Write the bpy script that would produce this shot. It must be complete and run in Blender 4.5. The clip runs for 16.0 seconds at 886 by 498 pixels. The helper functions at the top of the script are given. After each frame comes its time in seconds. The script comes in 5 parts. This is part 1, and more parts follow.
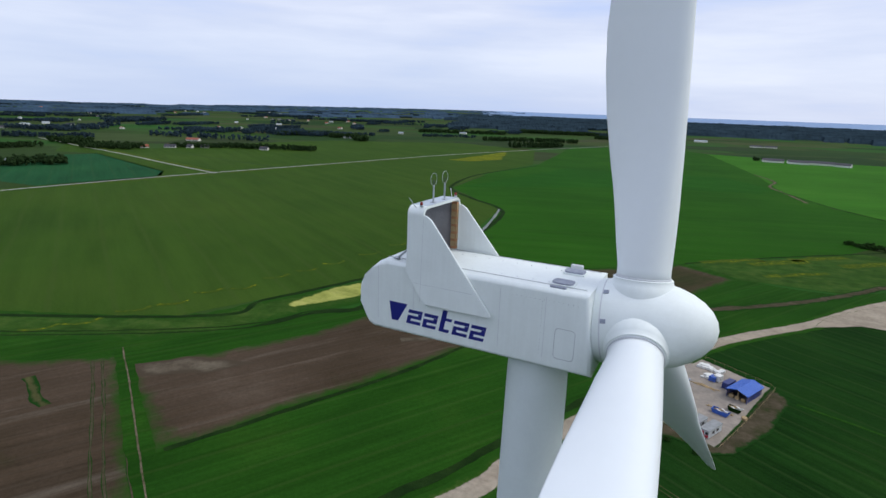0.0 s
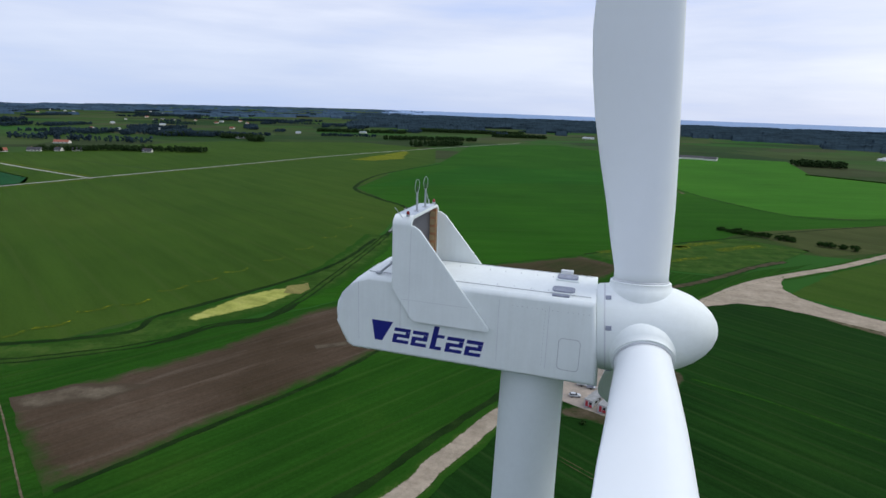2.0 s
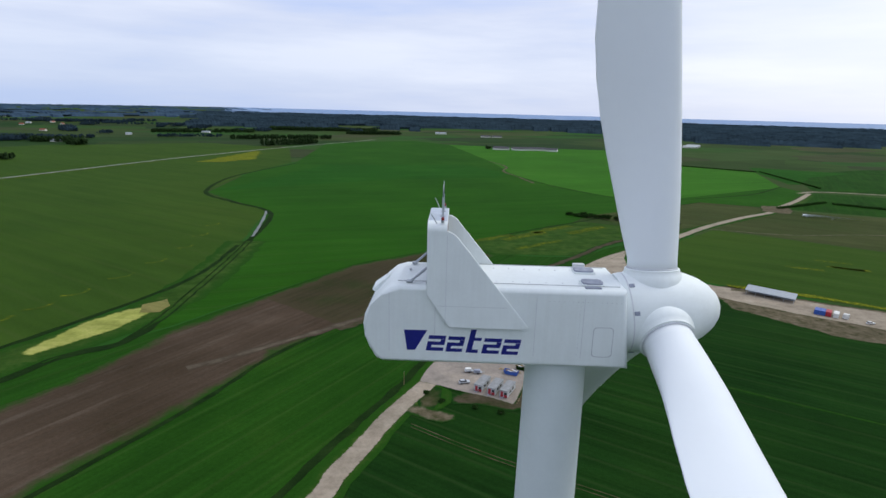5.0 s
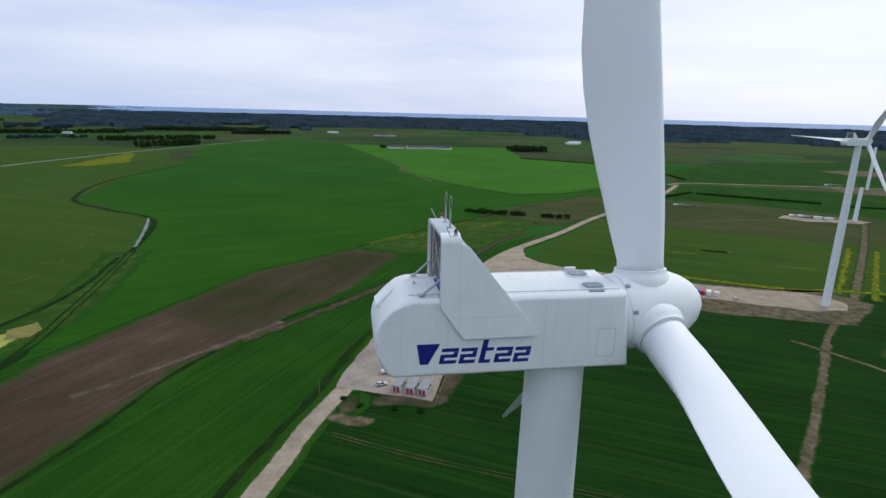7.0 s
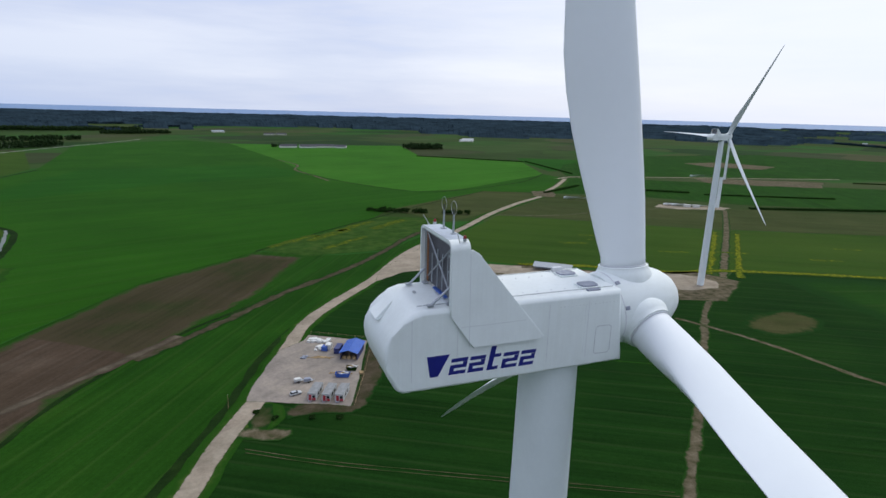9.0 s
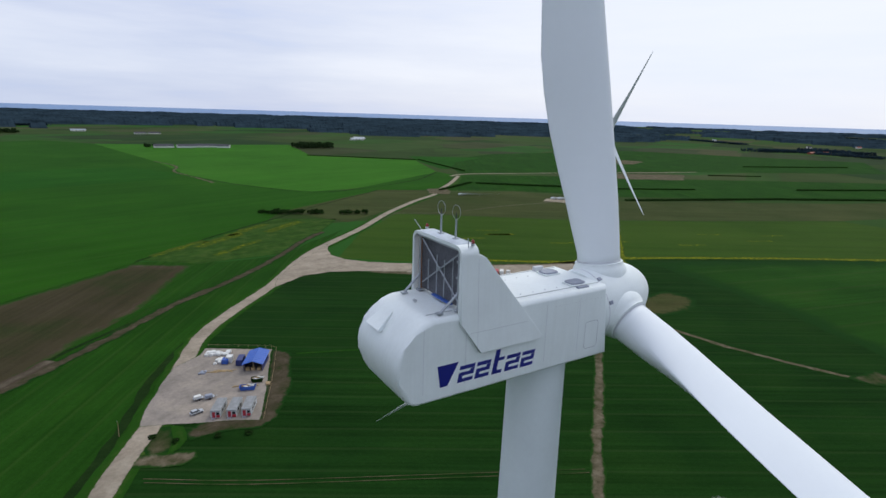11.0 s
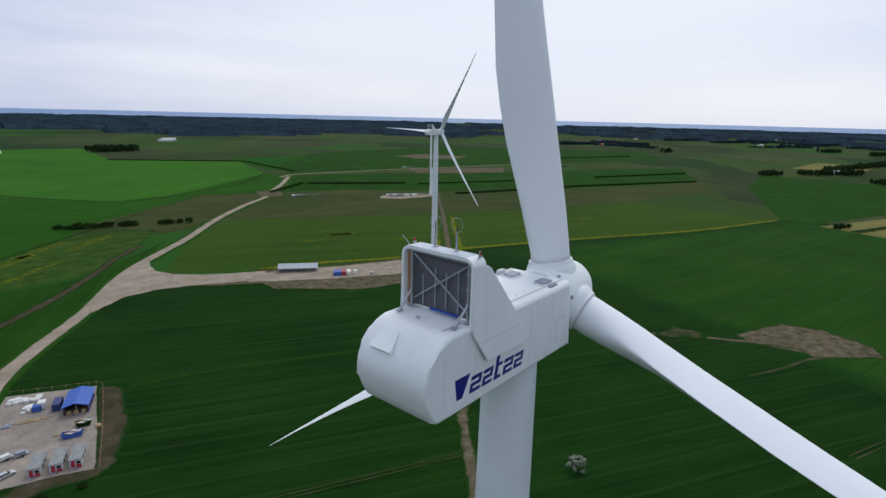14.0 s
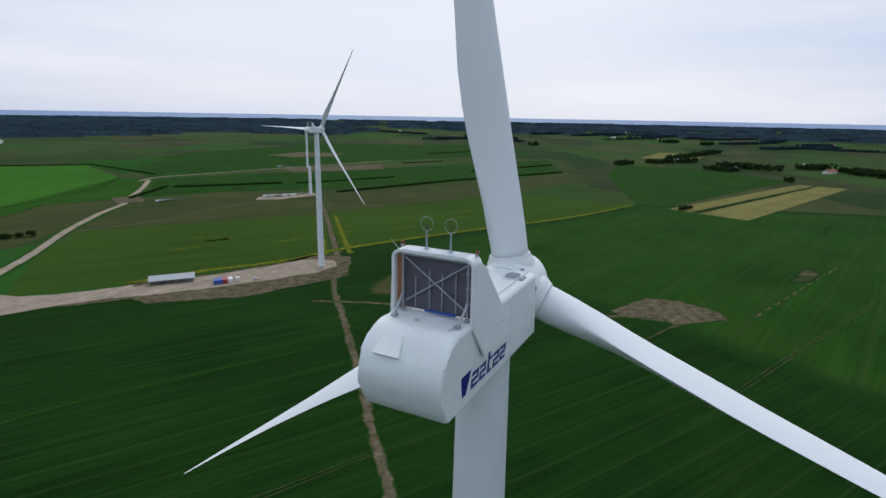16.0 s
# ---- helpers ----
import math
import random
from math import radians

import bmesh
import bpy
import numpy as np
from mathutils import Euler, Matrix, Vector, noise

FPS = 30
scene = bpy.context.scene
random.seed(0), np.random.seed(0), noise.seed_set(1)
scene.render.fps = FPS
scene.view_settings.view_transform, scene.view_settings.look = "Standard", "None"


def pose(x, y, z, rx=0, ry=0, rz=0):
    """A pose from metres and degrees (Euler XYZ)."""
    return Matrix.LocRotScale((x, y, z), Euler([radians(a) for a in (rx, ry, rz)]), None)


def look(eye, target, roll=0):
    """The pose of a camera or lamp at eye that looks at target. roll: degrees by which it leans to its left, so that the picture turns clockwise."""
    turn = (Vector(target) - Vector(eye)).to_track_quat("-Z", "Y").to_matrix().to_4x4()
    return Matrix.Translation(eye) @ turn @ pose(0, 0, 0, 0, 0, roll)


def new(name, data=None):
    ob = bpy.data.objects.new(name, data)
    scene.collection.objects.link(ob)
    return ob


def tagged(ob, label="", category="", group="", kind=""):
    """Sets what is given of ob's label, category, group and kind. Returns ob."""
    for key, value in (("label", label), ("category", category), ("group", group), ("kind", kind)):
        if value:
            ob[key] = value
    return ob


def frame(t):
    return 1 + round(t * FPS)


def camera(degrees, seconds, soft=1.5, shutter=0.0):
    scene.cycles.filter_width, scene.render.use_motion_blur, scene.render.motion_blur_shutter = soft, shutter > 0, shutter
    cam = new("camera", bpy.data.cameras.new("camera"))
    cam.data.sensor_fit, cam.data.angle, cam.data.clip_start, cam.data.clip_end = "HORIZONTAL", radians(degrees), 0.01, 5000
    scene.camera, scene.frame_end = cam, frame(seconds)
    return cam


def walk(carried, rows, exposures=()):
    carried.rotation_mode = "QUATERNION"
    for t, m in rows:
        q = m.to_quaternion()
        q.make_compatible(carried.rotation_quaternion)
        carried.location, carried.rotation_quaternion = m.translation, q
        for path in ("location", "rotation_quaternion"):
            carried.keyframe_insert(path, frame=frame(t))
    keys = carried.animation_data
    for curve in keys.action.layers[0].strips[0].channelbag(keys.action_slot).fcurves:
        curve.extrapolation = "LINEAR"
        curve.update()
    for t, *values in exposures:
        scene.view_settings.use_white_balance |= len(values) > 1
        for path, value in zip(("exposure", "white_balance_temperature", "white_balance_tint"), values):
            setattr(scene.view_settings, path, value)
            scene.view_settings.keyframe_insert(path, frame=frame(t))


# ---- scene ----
cam = camera(78.4, 16.0)
PATH = [
    (0, (6.817, -24.965, 103.741), (5.952, -23.234, 103.238), 2.0),
    (0.5, (5.706, -24.856, 103.765), (4.911, -23.091, 103.262), 1.8),
    (1, (4.559, -24.7, 103.764), (3.853, -22.897, 103.264), 1.8),
    (1.5, (3.525, -24.63, 103.729), (2.899, -22.796, 103.233), 2.0),
    (2, (2.343, -24.714, 103.717), (1.803, -22.853, 103.222), 2.0),
    (2.5, (1.221, -24.936, 103.67), (0.766, -23.052, 103.176), 2.0),
    (3, (-0.058, -25.206, 103.652), (-0.419, -23.301, 103.16), 1.9),
    (3.5, (-1.318, -25.488, 103.647), (-1.602, -23.571, 103.156), 1.9),
    (4, (-2.726, -25.827, 103.74), (-2.931, -23.899, 103.249), 1.8),
    (4.2, (-3.278, -25.88, 103.755), (-3.451, -23.95, 103.261), 1.7),
    (6.5, (-9.417, -25.527, 104.162), (-9.18, -23.602, 103.674), 1.5),
    (7, (-10.618, -25.06, 104.248), (-10.284, -23.149, 103.76), 1.5),
    (7.5, (-11.654, -24.542, 104.284), (-11.228, -22.649, 103.798), 1.4),
    (8, (-12.773, -24.001, 104.327), (-12.253, -22.132, 103.841), 1.3),
    (8.5, (-13.845, -23.477, 104.347), (-13.244, -21.632, 103.861), 1.4),
    (9, (-15.044, -22.936, 104.34), (-14.353, -21.123, 103.854), 1.5),
    (11.5, (-19.898, -19.371, 104.392), (-18.784, -17.781, 103.913), 1.7),
    (12, (-20.717, -18.546, 104.509), (-19.529, -17.01, 104.032), 1.6),
    (12.5, (-21.577, -17.754, 104.651), (-20.321, -16.272, 104.174), 1.5),
    (13, (-22.555, -16.927, 104.772), (-21.224, -15.512, 104.297), 1.5),
    (13.5, (-23.491, -16.136, 104.821), (-22.083, -14.798, 104.346), 1.5),
    (14, (-24.455, -15.186, 104.847), (-22.965, -13.939, 104.373), 1.4),
    (14.5, (-25.323, -14.314, 104.886), (-23.767, -13.151, 104.412), 1.3),
    (15, (-26.173, -13.238, 104.935), (-24.555, -12.163, 104.461), 1.3),
    (15.5, (-26.849, -12.273, 104.974), (-25.177, -11.284, 104.498), 1.2),
    (16, (-27.506, -11.147, 105.05), (-25.777, -10.262, 104.572), 1.0),
]
EXPOSURES = [(0, 0.05), (6, 0.02), (9, -0.03), (12, -0.13), (16, -0.21)]
walk(cam, [(t, look(eye, target, roll)) for t, eye, target, roll in PATH], EXPOSURES)
from mathutils import geometry

# ---- world, sun ----
SUN_AZ, SUN_EL = radians(28), radians(52)
world = bpy.data.worlds.new("overcast_sky")
scene.world = world
world.use_nodes = True
wn, wl = world.node_tree.nodes, world.node_tree.links
wn.clear()
w_out = wn.new("ShaderNodeOutputWorld")
w_sky = wn.new("ShaderNodeTexSky")
w_sky.sky_type, w_sky.sun_disc = "NISHITA", False
w_sky.sun_elevation, w_sky.sun_rotation = SUN_EL, radians(90) - SUN_AZ
w_bg = wn.new("ShaderNodeBackground")
w_bg.inputs["Strength"].default_value = 0.10
wl.new(w_sky.outputs[0], w_bg.inputs["Color"])
w_tc = wn.new("ShaderNodeTexCoord")
w_map = wn.new("ShaderNodeMapping")
w_map.inputs["Scale"].default_value = (1.0, 1.0, 7.5)
wl.new(w_tc.outputs["Generated"], w_map.inputs["Vector"])
w_n1 = wn.new("ShaderNodeTexNoise")
w_n1.inputs["Scale"].default_value, w_n1.inputs["Detail"].default_value, w_n1.inputs["Roughness"].default_value = 1.7, 7.0, 0.52
wl.new(w_map.outputs[0], w_n1.inputs["Vector"])
w_r1 = wn.new("ShaderNodeValToRGB")
e = w_r1.color_ramp.elements
e[0].position, e[0].color = 0.31, (0.50, 0.62, 0.95, 1)
e[1].position, e[1].color = 0.68, (0.87, 0.91, 1.04, 1)
w_mid = e.new(0.50)
w_mid.color = (0.69, 0.75, 0.94, 1)
wl.new(w_n1.outputs["Fac"], w_r1.inputs["Fac"])
# the cloud deck thins to blue low down on the landward side
w_sep = wn.new("ShaderNodeSeparateXYZ")
wl.new(w_tc.outputs["Generated"], w_sep.inputs[0])
w_low = wn.new("ShaderNodeMapRange")
w_low.inputs["From Min"].default_value, w_low.inputs["From Max"].default_value = 0.01, 0.18
w_low.inputs["To Min"].default_value, w_low.inputs["To Max"].default_value = 0.6, 0.0
wl.new(w_sep.outputs["Z"], w_low.inputs["Value"])
w_land = wn.new("ShaderNodeMapRange")
w_land.inputs["From Min"].default_value, w_land.inputs["From Max"].default_value = 0.55, -0.55
wl.new(w_sep.outputs["X"], w_land.inputs["Value"])
w_mul = wn.new("ShaderNodeMath")
w_mul.operation = "MULTIPLY"
wl.new(w_low.outputs[0], w_mul.inputs[0])
wl.new(w_land.outputs[0], w_mul.inputs[1])
w_mix = wn.new("ShaderNodeMixRGB")
w_mix.inputs["Color2"].default_value = (0.47, 0.60, 0.88, 1)
wl.new(w_mul.outputs[0], w_mix.inputs["Fac"])
wl.new(w_r1.outputs["Color"], w_mix.inputs["Color1"])
w_bg2 = wn.new("ShaderNodeBackground")
w_bg2.inputs["Strength"].default_value = 1.04
w_dot = wn.new("ShaderNodeVectorMath")
w_dot.operation = "DOT_PRODUCT"
w_dot.inputs[1].default_value = (math.cos(SUN_AZ) * math.cos(SUN_EL - 0.45), math.sin(SUN_AZ) * math.cos(SUN_EL - 0.45), math.sin(SUN_EL - 0.45))
wl.new(w_tc.outputs["Generated"], w_dot.inputs[0])
w_glow = wn.new("ShaderNodeMapRange")
w_glow.inputs["From Min"].default_value, w_glow.inputs["From Max"].default_value = 0.62, 1.0
w_glow.inputs["To Min"].default_value, w_glow.inputs["To Max"].default_value = 0.0, 0.88
wl.new(w_dot.outputs["Value"], w_glow.inputs["Value"])
w_mix2 = wn.new("ShaderNodeMixRGB")
w_mix2.inputs["Color2"].default_value = (1.03, 1.06, 1.13, 1)
wl.new(w_glow.outputs[0], w_mix2.inputs["Fac"])
wl.new(w_mix.outputs[0], w_mix2.inputs["Color1"])
wl.new(w_mix2.outputs[0], w_bg2.inputs["Color"])
w_ms = wn.new("ShaderNodeMixShader")
w_ms.inputs["Fac"].default_value = 0.90
wl.new(w_bg.outputs[0], w_ms.inputs[1])
wl.new(w_bg2.outputs[0], w_ms.inputs[2])
wl.new(w_ms.outputs[0], w_out.inputs["Surface"])

sun = new("sun", bpy.data.lights.new("sun", "SUN"))
sun.data.energy, sun.data.angle, sun.data.color = 1.4, radians(30), (1.0, 0.985, 0.91)
sun.matrix_world = look((0, 0, 300), Vector((0, 0, 300)) - Vector((math.cos(SUN_AZ) * math.cos(SUN_EL), math.sin(SUN_AZ) * math.cos(SUN_EL), math.sin(SUN_EL))))


# ---- materials ----
def material(name, rough=0.6, metal=0.0):
    m = bpy.data.materials.new(name)
    m.use_nodes = True
    b = m.node_tree.nodes["Principled BSDF"]
    b.inputs["Roughness"].default_value, b.inputs["Metallic"].default_value = rough, metal
    return m, m.node_tree.nodes, m.node_tree.links, b


def noise_node(n, l, vec, scale, detail=4.0, rough=0.55):
    t = n.new("ShaderNodeTexNoise")
    t.inputs["Scale"].default_value, t.inputs["Detail"].default_value, t.inputs["Roughness"].default_value = scale, detail, rough
    l.new(vec, t.inputs["Vector"])
    return t.outputs["Fac"]


def ramp(n, l, fac, stops):
    r = n.new("ShaderNodeValToRGB")
    el = r.color_ramp.elements
    el[0].position, el[0].color = stops[0][0], (*stops[0][1], 1)
    el[1].position, el[1].color = stops[-1][0], (*stops[-1][1], 1)
    for p, c in stops[1:-1]:
        el.new(p).color = (*c, 1)
    l.new(fac, r.inputs["Fac"])
    return r.outputs["Color"]


def mixed(n, l, fac, a, b, mode="MIX"):
    x = n.new("ShaderNodeMixRGB")
    x.blend_type = mode
    for sock, v in zip(x.inputs, (fac, a, b)):
        if isinstance(v, (int, float)):
            sock.default_value = v
        elif isinstance(v, tuple):
            sock.default_value = (*v, 1)
        else:
            l.new(v, sock)
    return x.outputs["Color"]


def bumped(n, l, b, height, strength, distance):
    bp = n.new("ShaderNodeBump")
    bp.inputs["Strength"].default_value, bp.inputs["Distance"].default_value = strength, distance
    l.new(height, bp.inputs["Height"])
    l.new(bp.outputs["Normal"], b.inputs["Normal"])


def stretched(n, l, vec, scale, turn=0.0):
    """Coordinates whose x axis lies along the bearing turn, then scaled."""
    r = n.new("ShaderNodeMapping")
    r.inputs["Rotation"].default_value = (0, 0, -turn)
    l.new(vec, r.inputs["Vector"])
    mp = n.new("ShaderNodeMapping")
    mp.inputs["Scale"].default_value = scale
    l.new(r.outputs[0], mp.inputs["Vector"])
    return mp.outputs[0]


def obj_coord(n):
    return n.new("ShaderNodeTexCoord").outputs["Object"]


def painted(name, colour, rough=0.45, wear=0.12, scale=1.2, metal=0.0, streak=False):
    """Paint with soft soiling at two scales, and run-off streaks where asked for."""
    m, n, l, b = material(name, rough, metal)
    co = obj_coord(n)
    dark = tuple(c * (1 - wear) for c in colour)
    c = ramp(n, l, noise_node(n, l, co, scale, 6), [(0.3, dark), (0.62, colour)])
    fine = ramp(n, l, noise_node(n, l, co, scale * 14, 3), [(0.3, (1 - wear * 0.35,) * 3), (0.65, (1, 1, 1))])
    c = mixed(n, l, 1.0, c, fine, "MULTIPLY")
    if streak:
        st = ramp(n, l, noise_node(n, l, stretched(n, l, co, (5, 5, 0.25)), 1.0, 5), [(0.34, (0.95, 0.95, 0.94)), (0.62, (1, 1, 1))])
        c = mixed(n, l, 0.6, c, st, "MULTIPLY")
    l.new(c, b.inputs["Base Color"])
    rg = n.new("ShaderNodeMapRange")
    rg.inputs["To Min"].default_value, rg.inputs["To Max"].default_value = rough - 0.08, rough + 0.12
    l.new(noise_node(n, l, co, scale * 5, 4), rg.inputs["Value"])
    l.new(rg.outputs[0], b.inputs["Roughness"])
    return m


def field(name, stops, turn=0.0, lines=0.0, period=24.0, patch=0.012, line_colour=(0.06, 0.075, 0.025), rows=0.35, streaks=0.0):
    """Farmland: patchy growth, drill rows along one bearing, tramlines at a given period, broad pale streaks."""
    m, n, l, b = material(name, 0.95)
    b.inputs["Specular IOR Level"].default_value = 0.02
    co = obj_coord(n)
    big = noise_node(n, l, co, patch, 6, 0.62)
    c = ramp(n, l, big, stops)
    r = ramp(n, l, noise_node(n, l, stretched(n, l, co, (0.010, 0.45, 1), turn), 1.0, 4, 0.6), [(0.3, (0.62, 0.64, 0.6)), (0.7, (1.22, 1.2, 1.2))])
    c = mixed(n, l, rows, c, r, "MULTIPLY")
    wide = ramp(n, l, noise_node(n, l, stretched(n, l, co, (0.006, 0.06, 1), turn), 1.0, 5, 0.6), [(0.35, (0.86, 0.87, 0.86)), (0.65, (1.13, 1.12, 1.12))])
    c = mixed(n, l, 0.8, c, wide, "MULTIPLY")
    if streaks:
        k = ramp(n, l, noise_node(n, l, stretched(n, l, co, (0.010, 0.11, 1), turn), 1.0, 6, 0.65), [(0.56, (0, 0, 0)), (0.72, (streaks,) * 3)])
        c = mixed(n, l, k, c, (0.20, 0.17, 0.135))
    fine = ramp(n, l, noise_node(n, l, co, 0.7, 5, 0.7), [(0.25, (0.66, 0.68, 0.62)), (0.75, (1.25, 1.22, 1.2))])
    c = mixed(n, l, 0.6, c, fine, "MULTIPLY")
    if lines:
        w = n.new("ShaderNodeTexWave")
        w.bands_direction, w.inputs["Scale"].default_value = "Y", 1.0
        w.inputs["Distortion"].default_value, w.inputs["Detail"].default_value, w.inputs["Detail Scale"].default_value = 0.5, 2.0, 1.5
        l.new(stretched(n, l, co, (0.01, math.pi * 2 / 20 / period, 1), turn), w.inputs["Vector"])
        k = ramp(n, l, w.outputs["Fac"], [(0.955, (0, 0, 0)), (0.99, (lines,) * 3)])
        c = mixed(n, l, k, c, line_colour)
    l.new(c, b.inputs["Base Color"])
    bumped(n, l, b, noise_node(n, l, co, 1.1, 5, 0.7), 0.5, 0.35)
    return m


def ragged(m, growth, scale=0.35, low=0.25, high=0.55, amount=1.0):
    """Lets the neighbouring growth creep unevenly into a land cover from its rim."""
    n, l = m.node_tree.nodes, m.node_tree.links
    b = next(k for k in n if k.type == "BSDF_PRINCIPLED")
    rim = n.new("ShaderNodeAttribute")
    rim.attribute_name = "rim"
    add = n.new("ShaderNodeMath")
    add.operation = "MULTIPLY_ADD"
    add.inputs[1].default_value = amount
    l.new(noise_node(n, l, obj_coord(n), scale, 6, 0.65), add.inputs[0])
    l.new(rim.outputs["Fac"], add.inputs[2])
    k = n.new("ShaderNodeMapRange")
    k.interpolation_type = "SMOOTHSTEP"
    k.inputs["From Min"].default_value, k.inputs["From Max"].default_value = low + amount * 0.5, high + amount * 0.5
    l.new(add.outputs[0], k.inputs["Value"])
    own = b.inputs["Base Color"].links[0].from_socket
    l.new(mixed(n, l, k.outputs[0], growth, own), b.inputs["Base Color"])


def foliage(name, colour, scale=0.35):
    """Leaf mass: no gloss, light and dark clumps."""
    m, n, l, b = material(name, 1.0)
    b.inputs["Specular IOR Level"].default_value = 0.0
    co = obj_coord(n)
    c = ramp(n, l, noise_node(n, l, co, scale, 6, 0.65), [(0.3, tuple(v * 0.5 for v in colour)), (0.7, tuple(v * 1.5 for v in colour))])
    l.new(c, b.inputs["Base Color"])
    return m


ROWS = radians(-30)
M_WHITE = painted("white_turbine_paint", (0.80, 0.85, 0.83), 0.55, 0.06, 0.5, streak=True)
M_BLADE = painted("white_blade_gelcoat", (0.79, 0.83, 0.84), 0.58, 0.03, 0.12)
M_TOWER = painted("white_tower_paint", (0.74, 0.80, 0.80), 0.52, 0.06, 0.3)
M_SEAM = painted("grey_seal", (0.42, 0.44, 0.45), 0.7)
M_LIGHTSEAM = painted("pale_seam", (0.62, 0.64, 0.66), 0.6)
M_GAP = painted("dark_rubber", (0.05, 0.055, 0.06), 0.8)
M_STEEL = painted("galvanised_steel", (0.46, 0.49, 0.52), 0.45, 0.15, 4, 0.6)
M_HATCH = painted("grey_hatch_metal", (0.30, 0.33, 0.40), 0.5, 0.25, 5, 0.2)
M_GALV = painted("dull_galvanised_sheet", (0.50, 0.56, 0.62), 0.5, 0.2, 3, 0.25)
M_BLUE = painted("dark_blue_vinyl", (0.012, 0.016, 0.20), 0.4, 0.1, 2)
M_RED = painted("red_lamp_glass", (0.26, 0.02, 0.015), 0.25)
M_BROWN = painted("brown_plywood", (0.42, 0.20, 0.09), 0.75, 0.35, 6)
M_OLIVE = field("olive_crop", [(0.3, (0.028, 0.063, 0.0090)), (0.5, (0.034, 0.073, 0.0100)), (0.72, (0.043, 0.081, 0.012))], ROWS, 0.12, 28, 0.005, rows=0.10)
M_GREEN = field("bright_green_crop", [(0.3, (0.0150, 0.064, 0.0052)), (0.55, (0.0190, 0.080, 0.0060)), (0.75, (0.027, 0.094, 0.0078))], radians(20), 0.10, 26, 0.007)
M_LIME = field("light_green_crop", [(0.3, (0.027, 0.108, 0.0095)), (0.55, (0.035, 0.132, 0.0115)), (0.75, (0.049, 0.146, 0.016))], radians(20), 0.15, 30, 0.006)
M_DARK = field("dark_green_crop", [(0.3, (0.0066, 0.0285, 0.0050)), (0.5, (0.0090, 0.0360, 0.0058)), (0.75, (0.0132, 0.0440, 0.0070))], ROWS, 0.34, 11, 0.02, (0.024, 0.050, 0.013), 0.85)
M_MID = field("mid_green_crop", [(0.3, (0.0115, 0.047, 0.0062)), (0.5, (0.0155, 0.059, 0.0074)), (0.75, (0.025, 0.064, 0.0095))], radians(-14), 0.18, 26, 0.012, (0.05, 0.055, 0.02), 0.5)
M_BAND = field("shaded_green_crop", [(0.3, (0.0125, 0.064, 0.006)), (0.55, (0.0155, 0.080, 0.007)), (0.75, (0.022, 0.095, 0.009))], radians(20), 0.10, 26, 0.007)
M_STRIP = field("strip_green_crop", [(0.3, (0.0112, 0.048, 0.0053)), (0.55, (0.0150, 0.060, 0.0062)), (0.75, (0.023, 0.070, 0.008))], radians(60), 0.22, 12, 0.02, (0.04, 0.07, 0.015), 0.6)
M_SOIL = field("ploughed_soil", [(0.25, (0.034, 0.032, 0.014)), (0.40, (0.052, 0.037, 0.024)), (0.6, (0.070, 0.050, 0.035)), (0.8, (0.105, 0.080, 0.060))], radians(61), 0.16, 7, 0.016, (0.08, 0.066, 0.048), 0.5, 0.30)
M_SPROUT = field("sprouting_dark_soil", [(0.28, (0.026, 0.040, 0.012)), (0.48, (0.046, 0.040, 0.021)), (0.75, (0.062, 0.050, 0.032))], radians(61), 0.12, 7, 0.016, (0.03, 0.05, 0.014), 0.5)
M_STREAK = field("dried_soil_streak", [(0.3, (0.060, 0.047, 0.033)), (0.5, (0.10, 0.082, 0.060)), (0.75, (0.16, 0.135, 0.10))], radians(61), 0, 20, 0.1, rows=0.4)
M_FALLOW = field("fallow_brown_green", [(0.3, (0.034, 0.054, 0.015)), (0.5, (0.046, 0.060, 0.020)), (0.75, (0.062, 0.072, 0.026))], ROWS, 0.2, 22, 0.012)
M_ROUGH = field("rough_grass", [(0.25, (0.017, 0.046, 0.008)), (0.5, (0.030, 0.072, 0.011)), (0.75, (0.058, 0.096, 0.020))], 0.4, 0, 20, 0.09)
M_TEAL = field("blue_green_crop", [(0.3, (0.0124, 0.0612, 0.0245)), (0.6, (0.0161, 0.0756, 0.0280)), (0.8, (0.0217, 0.0864, 0.0280))], ROWS, 0.1, 24, 0.01)
M_RIPE = field("ripe_straw_crop", [(0.3, (0.130, 0.128, 0.042)), (0.5, (0.185, 0.170, 0.060)), (0.75, (0.115, 0.140, 0.036))], radians(-22), 0.3, 20, 0.02)
M_FLOWER = field("yellow_flowering_weeds", [(0.40, (0.032, 0.068, 0.009)), (0.54, (0.070, 0.100, 0.009)), (0.74, (0.24, 0.25, 0.012))], 0.3, 0, 20, 0.3)
M_RAPE = field("yellow_rape_flowers", [(0.36, (0.045, 0.080, 0.008)), (0.52, (0.115, 0.135, 0.010)), (0.70, (0.30, 0.285, 0.012))], 0.3, 0, 20, 0.45)
M_DITCH = field("dark_ditch_growth", [(0.3, (0.0070, 0.0210, 0.0049)), (0.6, (0.0126, 0.0315, 0.0070)), (0.8, (0.0245, 0.0525, 0.0098))], 0.3, 0, 20, 0.1)
M_GRAVEL = field("gravel_track", [(0.25, (0.215, 0.18, 0.14)), (0.5, (0.30, 0.255, 0.20)), (0.75, (0.38, 0.33, 0.265))], 0.0, 0, 20, 0.12, rows=0.15)
M_YARD = field("grey_yard_gravel", [(0.25, (0.21, 0.185, 0.165)), (0.5, (0.28, 0.245, 0.215)), (0.75, (0.36, 0.31, 0.26))], 0.6, 0, 20, 0.09, rows=0.2)
